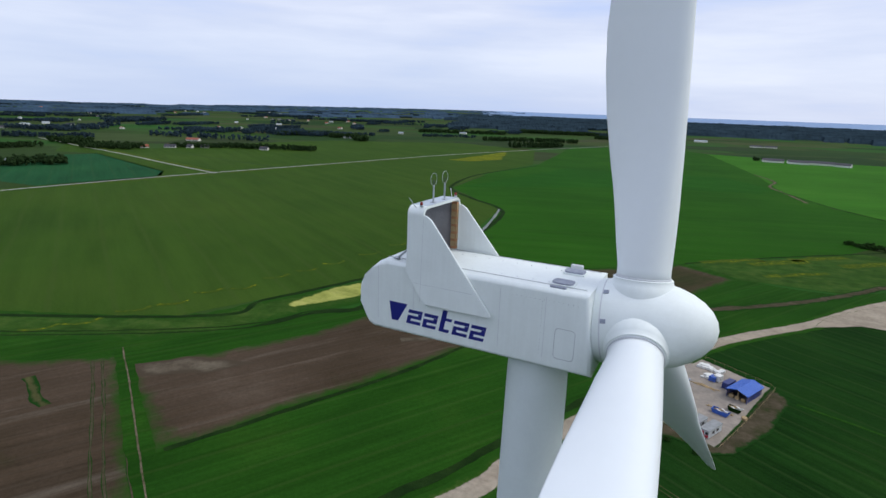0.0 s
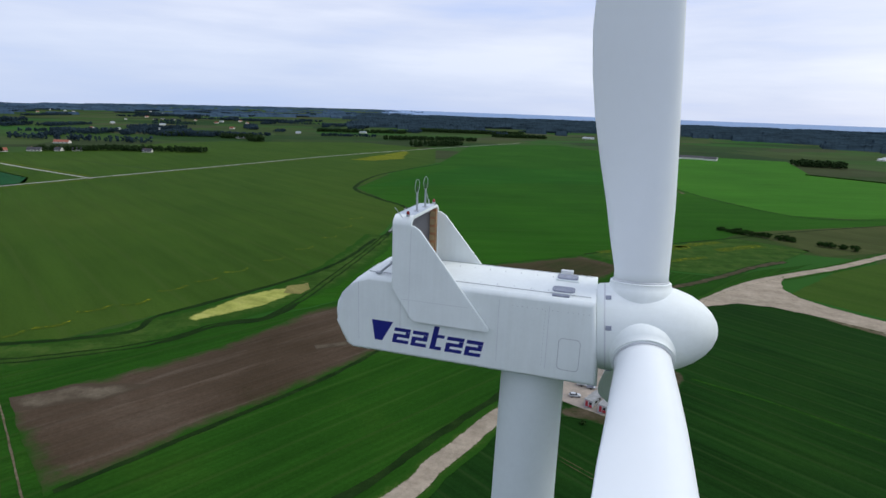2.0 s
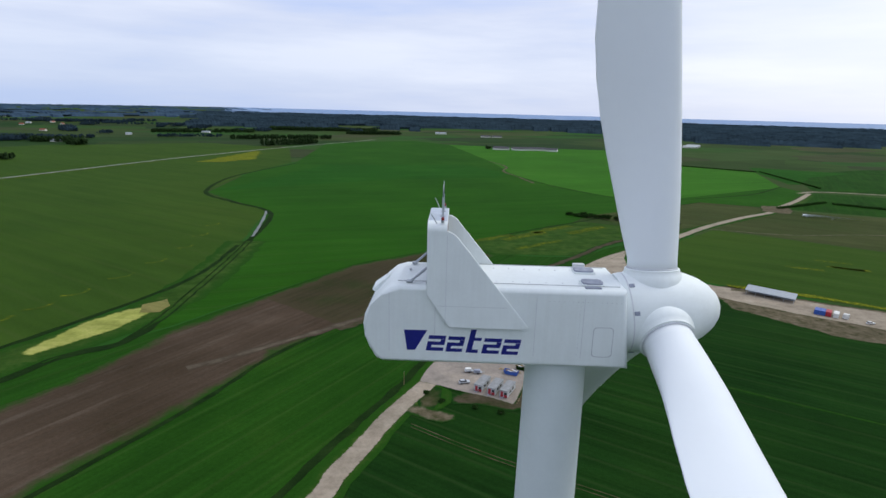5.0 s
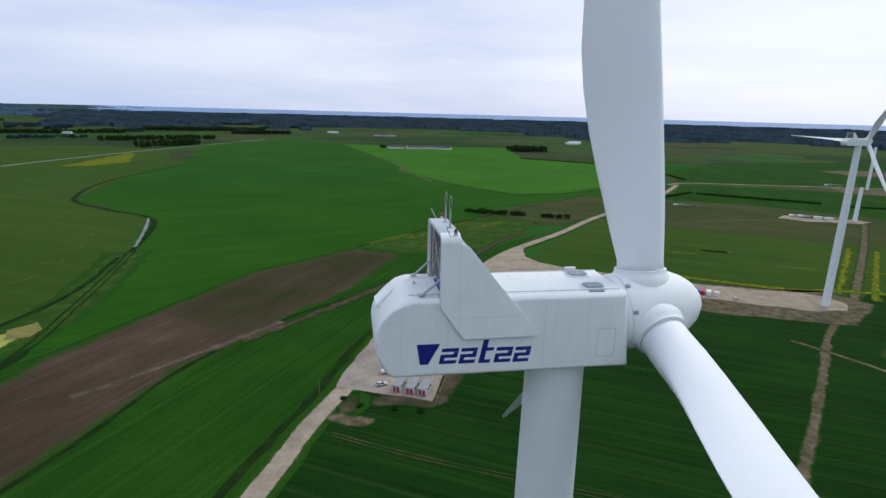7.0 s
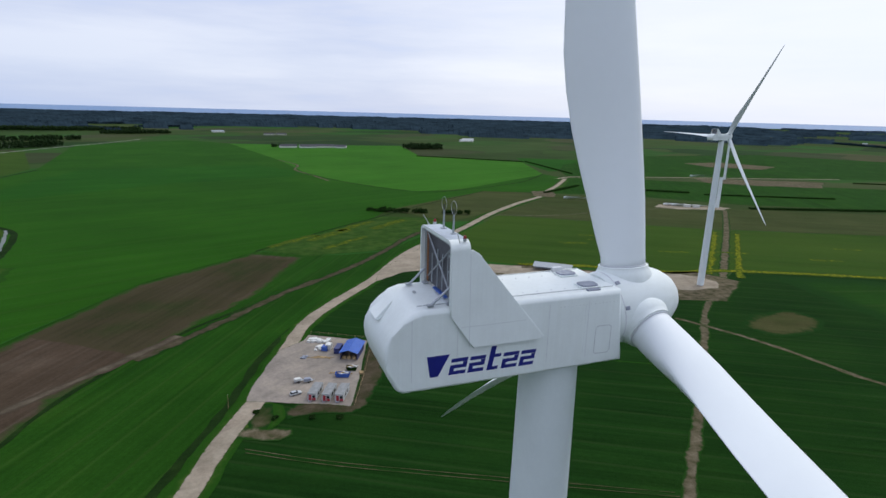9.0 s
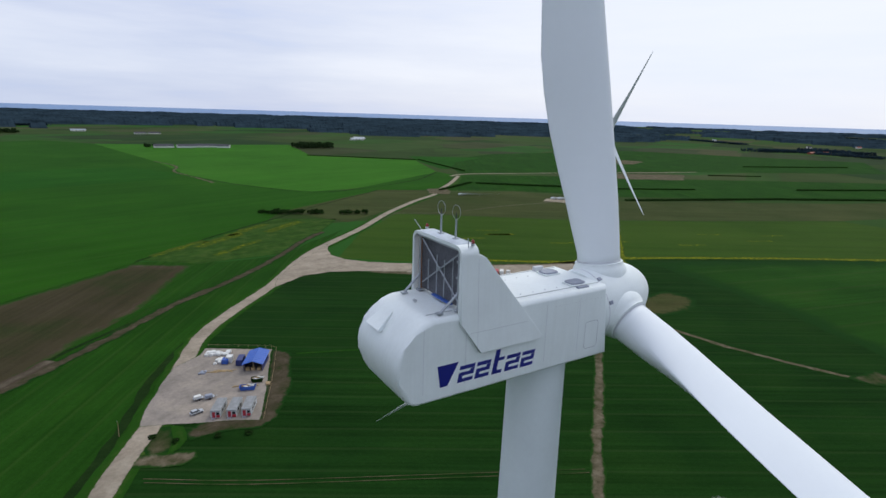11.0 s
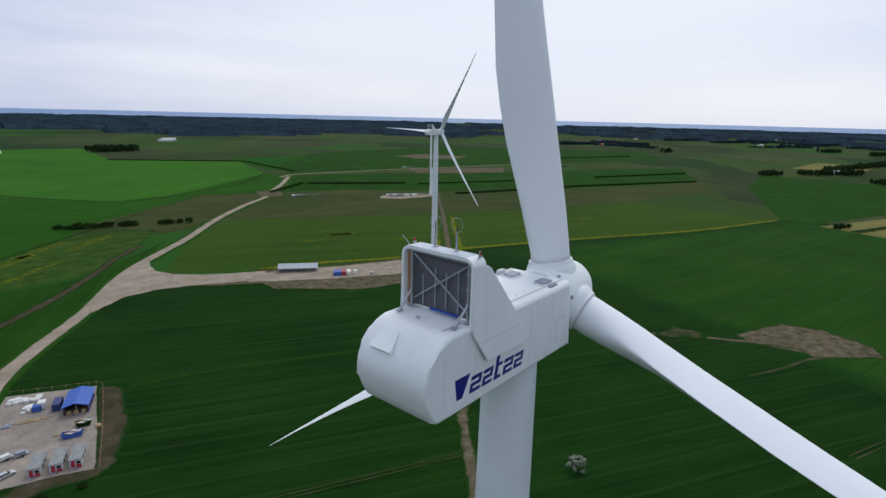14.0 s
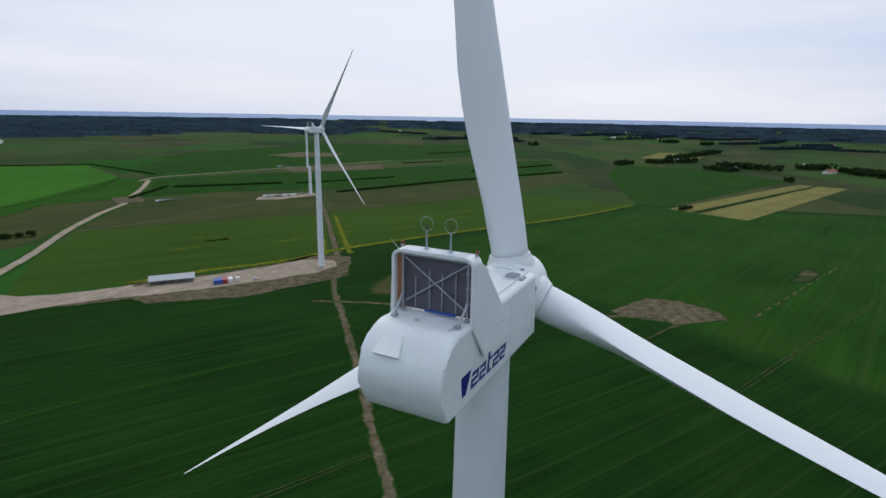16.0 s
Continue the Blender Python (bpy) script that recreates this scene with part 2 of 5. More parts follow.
M_EARTH = field("bare_earth", [(0.28, (0.030, 0.048, 0.014)), (0.42, (0.085, 0.074, 0.043)), (0.6, (0.14, 0.118, 0.080)), (0.78, (0.22, 0.185, 0.135))], 0.3, 0, 20, 0.22)
M_BANK = field("brown_earth_bank", [(0.30, (0.022, 0.040, 0.010)), (0.42, (0.050, 0.046, 0.025)), (0.6, (0.074, 0.060, 0.040)), (0.8, (0.105, 0.085, 0.058))], 0.3, 0, 20, 0.16)
M_THIN = field("thin_crop_on_earth", [(0.36, (0.020, 0.046, 0.010)), (0.48, (0.048, 0.056, 0.022)), (0.60, (0.088, 0.076, 0.044)), (0.76, (0.14, 0.12, 0.08))], ROWS, 0, 20, 0.07, rows=0.3)
M_ASPHALT = field("pale_country_road", [(0.3, (0.30, 0.31, 0.28)), (0.7, (0.38, 0.38, 0.34))], 0.0, 0, 20, 0.03)
M_ALGAE = field("algae_pond", [(0.3, (0.20, 0.22, 0.05)), (0.5, (0.30, 0.32, 0.08)), (0.75, (0.38, 0.36, 0.12))], 0.0, 0, 20, 0.08)
GRASS, CROP, TUFTS = (0.0150, 0.058, 0.0062), (0.0092, 0.038, 0.0063), (0.030, 0.072, 0.0095)
for cover, growth, grain in ((M_EARTH, (0.013, 0.046, 0.007), 0.30), (M_BANK, CROP, 0.25), (M_THIN, CROP, 0.16), (M_RAPE, (0.036, 0.068, 0.009), 0.5), (M_FLOWER, (0.038, 0.070, 0.0095), 0.5), (M_ALGAE, TUFTS, 0.22)):
    ragged(cover, growth, grain, 0.10, 0.55, 1.3)
ragged(M_STREAK, (0.060, 0.046, 0.031), 0.12, 0.15, 0.8, 1.5)
ragged(M_SPROUT, (0.050, 0.042, 0.022), 0.09, -0.15, 0.65, 1.6)
ragged(M_SOIL, GRASS, 0.09, -0.15, 0.65, 1.6)
ragged(M_MID, CROP, 0.05, 0.2, 0.9, 1.2)
ragged(M_ROUGH, GRASS, 0.3, 0.1, 0.6, 1.4)
M_SPARSE = field("sparse_crop", [(0.3, (0.042, 0.054, 0.017)), (0.5, (0.058, 0.060, 0.023)), (0.75, (0.070, 0.072, 0.028))], ROWS, 0, 22, 0.05)
ragged(M_SPARSE, CROP, 0.2, 0.15, 0.8, 1.6)
for cover in (M_GRAVEL, M_YARD):
    ragged(cover, TUFTS, 0.5, -0.05, 0.12, 0.6)
M_LEAF = foliage("dark_foliage", (0.018, 0.034, 0.012))
M_LEAF2 = foliage("hedge_foliage", (0.020, 0.046, 0.011))
# distant woods: aerial haze is put into the leaf colour, blue raised above green
M_WOODS = foliage("haze_tinted_conifer_canopy", (0.021, 0.036, 0.047), 0.012)
# inland horizon woods: the same haze coloured in more strongly, paler and bluer
M_FARWOODS = foliage("pale_haze_blue_canopy", (0.036, 0.062, 0.092), 0.008)
M_BARK = painted("bark", (0.10, 0.075, 0.05), 0.9, 0.4, 3)
M_BLOSSOM = painted("pale_blossom", (0.24, 0.28, 0.19), 0.9, 0.5, 3)
M_ROOFBLUE = painted("blue_sheet_roof", (0.025, 0.11, 0.46), 0.45, 0.2, 1.5)
M_NAVY = painted("navy_container_steel", (0.02, 0.035, 0.16), 0.5, 0.3, 1.5)
M_CABIN = painted("light_grey_cabin_panel", (0.48, 0.50, 0.50), 0.55, 0.2, 1.2)
M_REDPAINT = painted("red_door_paint", (0.40, 0.02, 0.035), 0.5, 0.25, 1.5)
M_BLUEPAINT = painted("blue_container_paint", (0.03, 0.10, 0.40), 0.5, 0.25, 1.5)
M_OFFWHITE = painted("off_white_panel", (0.72, 0.72, 0.68), 0.6, 0.2, 1.0)
M_SHEETGREY = painted("grey_sheet_roof", (0.34, 0.38, 0.41), 0.5, 0.2, 0.8)
M_DARKROOF = painted("dark_slate_roof", (0.06, 0.06, 0.07), 0.9, 0.3, 0.8)
M_CABINROOF = painted("weathered_grey_roof", (0.27, 0.28, 0.28), 0.8, 0.3, 0.9)
M_TILE = painted("red_clay_roof", (0.30, 0.09, 0.05), 0.75, 0.3, 0.8)
M_WALL = painted("whitewashed_wall", (0.72, 0.70, 0.64), 0.8, 0.15, 0.6)
M_TIMBER = painted("sawn_timber", (0.42, 0.30, 0.15), 0.8, 0.35, 2)
M_TYRE = painted("black_rubber", (0.02, 0.02, 0.02), 0.8)
M_GLASS = painted("dark_window_glass", (0.02, 0.025, 0.03), 0.08)
M_SILVER = painted("silver_car_paint", (0.50, 0.52, 0.53), 0.3, 0.1, 2, 0.4)


def radiator_material():
    m, n, l, b = material("grey_radiator_core", 0.55, 0.3)
    co = obj_coord(n)
    w = n.new("ShaderNodeTexWave")
    w.bands_direction, w.inputs["Scale"].default_value = "Z", 14.0
    l.new(co, w.inputs["Vector"])
    c = ramp(n, l, w.outputs["Fac"], [(0.2, (0.075, 0.078, 0.09)), (0.8, (0.17, 0.175, 0.20))])
    soil = ramp(n, l, noise_node(n, l, co, 1.5, 5), [(0.3, (0.75, 0.74, 0.72)), (0.7, (1, 1, 1))])
    l.new(mixed(n, l, 1.0, c, soil, "MULTIPLY"), b.inputs["Base Color"])
    bumped(n, l, b, w.outputs["Fac"], 0.4, 0.02)
    return m


def water_material(name, colour, rough, wave):
    m, n, l, b = material(name, rough)
    b.inputs["Base Color"].default_value = (*colour, 1)
    b.inputs["IOR"].default_value = 1.33
    bumped(n, l, b, noise_node(n, l, obj_coord(n), wave, 4), 0.25, 0.3)
    return m


def countryside_material():
    """Patchwork of far fields on the plan coordinates in the UV map, crop colours by cell."""
    m, n, l, b = material("countryside", 0.92)
    b.inputs["Specular IOR Level"].default_value = 0.03
    uv = n.new("ShaderNodeUVMap").outputs["UV"]
    v = n.new("ShaderNodeTexVoronoi")
    v.distance, v.inputs["Scale"].default_value, v.inputs["Randomness"].default_value = "CHEBYCHEV", 2.6, 0.85
    l.new(stretched(n, l, uv, (1, 1.7, 1), 0.5), v.inputs["Vector"])
    sep = n.new("ShaderNodeSeparateColor")
    l.new(v.outputs["Color"], sep.inputs[0])
    c = ramp(n, l, sep.outputs[0], [(0.0, (0.013, 0.042, 0.009)), (0.22, (0.034, 0.056, 0.013)), (0.40, (0.018, 0.078, 0.010)), (0.52, (0.040, 0.062, 0.016)), (0.68, (0.012, 0.036, 0.010)), (0.82, (0.055, 0.058, 0.024)), (1.0, (0.026, 0.070, 0.012))])
    soft = ramp(n, l, noise_node(n, l, uv, 9.0, 6), [(0.3, (0.75, 0.75, 0.75)), (0.7, (1.15, 1.15, 1.12))])
    c = mixed(n, l, 0.8, c, soft, "MULTIPLY")
    l.new(c, b.inputs["Base Color"])
    return m


M_RADIATOR = radiator_material()
M_SEA = water_material("sea_water", (0.15, 0.25, 0.42), 0.55, 0.02)
M_STREAM = water_material("stream_water", (0.06, 0.075, 0.06), 0.32, 0.4)
M_LAND = countryside_material()


# ---- builders ----
def mesh_from(name, verts, faces, mat, smooth=False):
    me = bpy.data.meshes.new(name)
    me.from_pydata([tuple(v) for v in verts], [], faces)
    me.materials.append(mat)
    if smooth:
        me.shade_smooth()
    me.update()
    return me


def part(name, bm, mat, parent=None, label="", smooth=False, weighted=False):
    """Links a bmesh as one mesh object under a thing or part."""
    me = bpy.data.meshes.new(name)
    bmesh.ops.recalc_face_normals(bm, faces=bm.faces)
    bm.to_mesh(me)
    bm.free()
    me.materials.append(mat)
    if smooth:
        me.shade_smooth()
        me.set_sharp_from_angle(angle=radians(35))
    ob = new(name, me)
    if weighted:
        ob.modifiers.new("weighted", "WEIGHTED_NORMAL").keep_sharp = True
    if parent:
        ob.parent = parent
    if label:
        tagged(ob, label)
    return ob


def thing(name, label, category, group="", kind="", at=None):
    ob = new(name)
    ob.empty_display_size = 0.5
    if at is not None:
        ob.matrix_basis = at
    return tagged(ob, label, category, group, kind)


def box(bm, lo, hi, m=None, bevel=0.0):
    lo, hi = Vector(lo), Vector(hi)
    mat = Matrix.Translation((lo + hi) / 2) @ Matrix.Diagonal((*(hi - lo), 1))
    g = bmesh.ops.create_cube(bm, size=1.0, matrix=(m @ mat) if m else mat)
    if bevel:
        edges = {ed for v in g["verts"] for ed in v.link_edges}
        bmesh.ops.bevel(bm, geom=list(edges), offset=bevel, segments=2, affect="EDGES", profile=0.5)
    return bm


def boxed(lo, hi, bevel=0.0):
    return box(bmesh.new(), lo, hi, None, bevel)


def rod(bm, a, b, r, r2=None, seg=10):
    a, b = Vector(a), Vector(b)
    d = b - a
    m = Matrix.Translation((a + b) / 2) @ d.to_track_quat("Z", "Y").to_matrix().to_4x4()
    bmesh.ops.create_cone(bm, cap_ends=True, segments=seg, radius1=r, radius2=r if r2 is None else r2, depth=d.length, matrix=m)
    return bm


def prism(profile, y0, y1, bevel=0.0, seg=3):
    """A polygon of (x, z) carried from y0 to y1, its rims rounded."""
    bm = bmesh.new()
    a = [bm.verts.new((x, y0, z)) for x, z in profile]
    b = [bm.verts.new((x, y1, z)) for x, z in profile]
    f1, f2 = bm.faces.new(a), bm.faces.new(b[::-1])
    k = len(profile)
    for i in range(k):
        bm.faces.new((a[i], b[i], b[(i + 1) % k], a[(i + 1) % k]))
    if bevel:
        edges = list({*f1.edges, *f2.edges})
        bmesh.ops.bevel(bm, geom=edges, offset=bevel, segments=seg, affect="EDGES", profile=0.5)
    return bm


def lathe(profile, seg=48, closed=True):
    """(radius, z) profile turned round z."""
    bm = bmesh.new()
    rings = []
    for r, z in profile:
        if r < 1e-5:
            rings.append([bm.verts.new((0, 0, z))])
        else:
            rings.append([bm.verts.new((r * math.cos(2 * math.pi * i / seg), r * math.sin(2 * math.pi * i / seg), z)) for i in range(seg)])
    for a, b in zip(rings, rings[1:]):
        for i in range(seg):
            j = (i + 1) % seg
            q = [a[i % len(a)], a[j % len(a)], b[j % len(b)], b[i % len(b)]]
            q = list(dict.fromkeys(q))
            if len(q) > 2:
                bm.faces.new(q)
    return bm


# ---- ground ----
PLAN, EYE_H, FLAT, FAR = 1.012, 104.4, 2000.0, 36000.0


def spot(x, y):
    """Plan position to scene position: beyond FLAT the land is drawn in towards the eye and lifted on the sight line. Returns x, y, z, scale."""
    d = math.hypot(x, y)
    if d <= FLAT:
        return x, y, 0.0, 1.0
    r = FLAT + 2900.0 * (1 - FLAT / d)
    return x * r / d, y * r / d, EYE_H * (1 - r / d), r / d


def land_end(a):
    """How far the land is seen on the bearing a: less on the hilly inland side."""
    d = math.degrees(a) % 360
    t = min(1.0, max(0.0, (d - 114) / 30)) if d < 250 else 0.0
    return FAR * (9500 / FAR) ** t


def polar_sheet(name, mat, radii, az0, az1, steps, lift):
    verts, faces, uvs = [], [], []
    for R in radii:
        for k in range(steps + 1):
            a = radians(az0 + (az1 - az0) * k / steps)
            q = min(R, land_end(a))
            x, y, z, s = spot(q * math.cos(a), q * math.sin(a))
            verts.append((x, y, z + lift))
            uvs.append((q * math.cos(a) / 1000, q * math.sin(a) / 1000))
    w = steps + 1
    for i in range(len(radii) - 1):
        for k in range(steps):
            faces.append((i * w + k, (i + 1) * w + k, (i + 1) * w + k + 1, i * w + k + 1))
    me = mesh_from(name, verts, faces, mat)
    layer = me.uv_layers.new(name="UVMap")
    flat = np.array(uvs, dtype=np.float32)[np.array([lp.vertex_index for lp in me.loops])]
    layer.data.foreach_set("uv", flat.ravel())
    return new(name, me)


RADII = [0.5] + [60 * 1.13 ** i for i in range(29)] + [2000, 2200, 2500, 2900, 3400, 4000, 4800, 5800, 7200, 9000, 12000, 17000, 25000, FAR]
ground = tagged(polar_sheet("ground", M_LAND, RADII, 0, 360, 240, 0.0), "flat open farmland patchwork reaching the horizon", "ground", kind="structure")
sea = tagged(polar_sheet("water", M_SEA, [9500, 12000, 17000, 25000, FAR - 20], -30, 113, 120, 0.4), "grey-blue sea along the far horizon", "sea", kind="structure")


def outline(points, step=4.0, wob=0.9):
    """Plan polygon with its sides broken up and slightly wavering."""
    out = []
    points = [(x * PLAN, y * PLAN) for x, y in points]
    for (x0, y0), (x1, y1) in zip(points, points[1:] + points[:1]):
        k = max(1, min(90, int(math.hypot(x1 - x0, y1 - y0) / step)))
        for i in range(k):
            x, y = x0 + (x1 - x0) * i / k, y0 + (y1 - y0) * i / k
            v = noise.noise_vector((x * 0.06, y * 0.06, 3.1)) + 0.55 * noise.noise_vector((x * 0.23, y * 0.23, 7.7))
            out.append((x + v.x * wob, y + v.y * wob))
    return out


RIM_DEPTH = {"ploughed_soil": 10, "sprouting_dark_soil": 12, "dried_soil_streak": 5, "mid_green_crop": 22, "algae_pond": 4.5, "bare_earth": 3.5, "brown_earth_bank": 3.5, "thin_crop_on_earth": 7, "sparse_crop": 8, "grey_yard_gravel": 3, "gravel_track": 2.5, "yellow_rape_flowers": 6, "rough_grass": 4, "yellow_flowering_weeds": 5}


def patch(name, points, mat, lift, label, category="field", wob=0.9):
    """A flat piece of land on the ground sheet, with a low rim so that it has an edge."""
    pts = outline(points, wob=wob)
    k = len(pts)
    bm = bmesh.new()
    deep = RIM_DEPTH.get(mat.name, 0)
    if not deep:
        top = [bm.verts.new((x, y, lift)) for x, y in pts]
        foot = [bm.verts.new((x, y, -0.05)) for x, y in pts]
        face = bm.faces.new(top)
        for i in range(k):
            j = (i + 1) % k
            bm.faces.new((top[i], foot[i], foot[j], top[j]))
        bmesh.ops.triangulate(bm, faces=[face])
        return tagged(part(name, bm, mat), label, category, kind="structure")
    # thinning covers: an inner net of points, each knowing how far it lies from the rim
    a = np.array(pts)
    e = np.roll(a, -1, 0) - a
    lo, hi = a.min(0), a.max(0)
    step = max(deep * 0.45, (hi - lo).max() / 70)
    gx, gy = np.meshgrid(np.arange(lo[0], hi[0], step), np.arange(lo[1], hi[1], step))
    net = np.stack([gx.ravel(), gy.ravel()], 1)

    def reach(q):
        t = np.clip(((q[:, None] - a) * e).sum(2) / (e * e).sum(1), 0, 1)
        return np.hypot(*np.moveaxis(q[:, None] - a - t[..., None] * e, 2, 0)).min(1)

    net = net[reach(net) > step * 0.3]
    vs, _, fs, *_ = geometry.delaunay_2d_cdt([Vector(q) for q in pts] + [Vector(q) for q in net], [], [list(range(k))], 1, 1e-4)
    rim = bm.verts.layers.float.new("rim")
    far = np.minimum(1.0, reach(np.array([tuple(v) for v in vs])) / deep)
    bvs = []
    for v, d in zip(vs, far):
        w = bm.verts.new((v.x, v.y, lift))
        w[rim] = float(d)
        bvs.append(w)
    for f in fs:
        bm.faces.new([bvs[i] for i in f])
    bmesh.ops.delete(bm, geom=[v for v in bm.verts if not v.link_faces], context="VERTS")
    return tagged(part(name, bm, mat), label, category, kind="structure")


def smooth_line(points, step=6.0):
    """Catmull-Rom through plan points."""
    p = [Vector(q) * PLAN for q in points]
    p = [2 * p[0] - p[1]] + p + [2 * p[-1] - p[-2]]
    out = []
    for a, b, c, d in zip(p, p[1:], p[2:], p[3:]):
        k = max(1, min(120, int((c - b).length / step)))
        for i in range(k):
            t = i / k
            out.append(0.5 * ((2 * b) + (c - a) * t + (2 * a - 5 * b + 4 * c - d) * t * t + (3 * b - a - 3 * c + d) * t ** 3))
    return out + [p[-2]]


def ribbon(name, points, width, mat, lift, label, category="track", wob=0.5, step=2.5, depth=0.0):
    """A strip of land along a plan line; depth: how far its middle is sunk below its rims."""
    line = smooth_line(points, step)
    bm = bmesh.new()
    rim = bm.verts.layers.float.new("rim")
    rows = []
    for i, q in enumerate(line):
        d = (line[min(i + 1, len(line) - 1)] - line[max(i - 1, 0)]).normalized()
        s = Vector((-d.y, d.x))
        w0 = width / 2 + wob * (noise.noise((q.x * 0.11, q.y * 0.11, 1.0)) + 0.15 * noise.noise((q.x * 0.45, q.y * 0.45, 4.0)))
        w1 = width / 2 + wob * (noise.noise((q.x * 0.11, q.y * 0.11, 9.0)) + 0.15 * noise.noise((q.x * 0.45, q.y * 0.45, 6.0)))
        rows.append([bm.verts.new((*(q + s * w0), lift)), bm.verts.new((*q, lift + depth)), bm.verts.new((*(q - s * w1), lift))])
        rows[-1][1][rim] = 1.0
    for a, b in zip(rows, rows[1:]):
        bm.faces.new((a[0], a[1], b[1], b[0]))
        bm.faces.new((a[1], a[2], b[2], b[1]))
    return tagged(part(name, bm, mat), label, category, kind="structure")


# fields, from the largest down
patch("field", [(-700, 240), (-680, 400), (-640, 620), (-551, 1051), (-449, 1424), (-320, 1010), (-338, 822), (-310, 622), (-196, 512), (-172, 385), (-166, 290), (-176, 243), (-201, 179), (-218, 139), (-300, 70), (-500, -100), (-800, -100)], M_OLIVE, 0.05, "wide olive-green cereal field beside the stream")
patch("field", [(-690, 318), (-659, 445), (-711, 494), (-1013, 585), (-1037, 496), (-900, 300)], M_TEAL, 0.05, "blue-green crop field beyond the country road")
patch("field", [(-655, 450), (-640, 640), (-1050, 720), (-1300, 700), (-1100, 560), (-1013, 588), (-711, 497)], M_OLIVE, 0.045, "olive crop field beside the side road")
patch("field", [(-645, 650), (-608, 757), (-556, 1060), (-470, 1400), (-700, 1500), (-1000, 1250), (-1060, 980), (-1050, 720)], M_OLIVE, 0.05, "olive crop field behind the country road")
patch("field", [(-166, 384), (-192, 508), (-306, 622), (-333, 822), (-312, 1010), (-400, 1640), (-160, 1880), (-32, 1715), (69, 1145), (90, 927), (136, 767), (205, 672), (262, 668), (400, 720), (330, 665), (135, 540), (110, 500), (-6, 390), (-74, 328), (-140, 212), (-148, 202), (-151, 262)], M_GREEN, 0.06, "large bright green cereal field")
patch("field", [(-300, 640), (-250, 1000), (20, 1050), (88, 927), (60, 860), (-100, 800)], M_BAND, 0.10, "darker band across the green cereal field", wob=12)
patch("field", [(-32, 1715), (149, 1660), (466, 1640), (400, 1235), (587, 1071), (504, 840), (400, 740), (264, 675), (203, 669), (140, 770), (94, 880), (69, 1145)], M_LIME, 0.07, "light green young cereal field by the farm")
patch("field", [(575, 1030), (629, 1178), (791, 1096), (650, 1000), (560, 880), (540, 880)], M_BAND, 0.07, "green meadow with a hedge between")
patch("field", [(505, 836), (268, 672), (300, 655), (380, 625), (505, 780)], M_GREEN, 0.08, "green grass corner by the track")
patch("field", [(135, 540), (301, 655), (372, 618), (240, 505), (176, 462)], M_FALLOW, 0.09, "brownish fallow field with bushes on its edge")
patch("field", [(-4, 392), (119, 505), (172, 480), (140, 432), (92, 370), (30, 366)], M_ROUGH, 0.09, "rough set-aside strip with yellow weeds")
patch("field", [(-133, 70), (-96, 140), (-78, 190), (-38, 246), (40, 318), (112, 392), (160, 432), (110, 372), (62, 318), (22, 268), (-12, 219), (-32, 170), (-50, 125), (-95, 40), (-130, 20)], M_STRIP, 0.05, "green crop strip between ploughed soil and gravel track")
patch("grass_strip", [(-300, 60), (-205, 124), (-168, 174), (-149, 198), (-138, 212), (-74, 328), (-6, 390), (40, 366), (96, 352), (74, 318), (36, 267), (5, 219), (-11, 180), (-24, 150), (-38, 118), (-52, 84), (-110, -20), (-200, -60), (-320, 0)], M_STRIP, 0.045, "green grass between and round the ploughed fields", "grass")
patch("field", [(-189, 97), (-171, 120), (-150, 157), (-135, 210), (-74, 325), (-9, 383), (26, 365), (-8, 290), (-38, 250), (-78, 192), (-97, 141), (-121, 88), (-131, 64), (-158, 79), (-177, 86)], M_SOIL, 0.08, "brown ploughed field with paler streaks")
patch("field", [(-108, 255), (-72, 320), (-11, 378), (18, 362), (-12, 293), (-42, 252), (-62, 222)], M_SPROUT, 0.085, "dark soil field with sprouting green", wob=3)
patch("bare_patch", [(-189.5, 96.5), (-176, 110), (-164, 117), (-150, 122), (-160, 104), (-177, 91)], M_STREAK, 0.10, "dried pale mud at the field corner", "bare ground", 2.5)
for off in (0.0, 3.2, 9.0, 12.4):
    ribbon("wheel_track", [(-205 + off, 90 + off * 0.6), (-175 + off, 72 + off * 0.6), (-140 + off, 50 + off * 0.6), (-112 + off, 34 + off * 0.6)], 0.9, M_BANK, 0.11, "pale tractor wheel marks on the soil", "wheel track", 0.5)
patch("field", [(-260, 60), (-224, 79), (-202, 98), (-168, 78), (-122, 51.6), (-95, 20), (-200, -40), (-280, 0)], M_SOIL, 0.08, "brown ploughed field with tractor marks")
ribbon("grass_island", [(-212, 70), (-200, 66), (-186, 62)], 4, M_SPARSE, 0.10, "grassy strip left in the ploughed soil", "grass", 2)
patch("field", [(-12, 284), (26, 362), (92, 366), (40, 318)], M_STRIP, 0.09, "green wedge beside the ploughed field")
patch("field", [(119, 340), (166, 410), (240, 484), (413, 366), (677, 249), (674, 86), (500, 150), (307, 253), (262, 262), (200, 300), (165, 308)], M_OLIVE, 0.06, "olive cereal field around the wind turbines")
patch("field", [(242, 488), (316, 560), (372, 606), (478, 573), (540, 455), (839, 315), (1020, 262), (980, 180), (677, 252), (413, 369)], M_FALLOW, 0.06, "dull brown-green field behind the turbine")
patch("field", [(385, 618), (510, 775), (640, 730), (950, 560), (1300, 380), (1020, 268), (842, 352), (580, 480), (478, 580)], M_STRIP, 0.06, "dark green crop field between hedges")
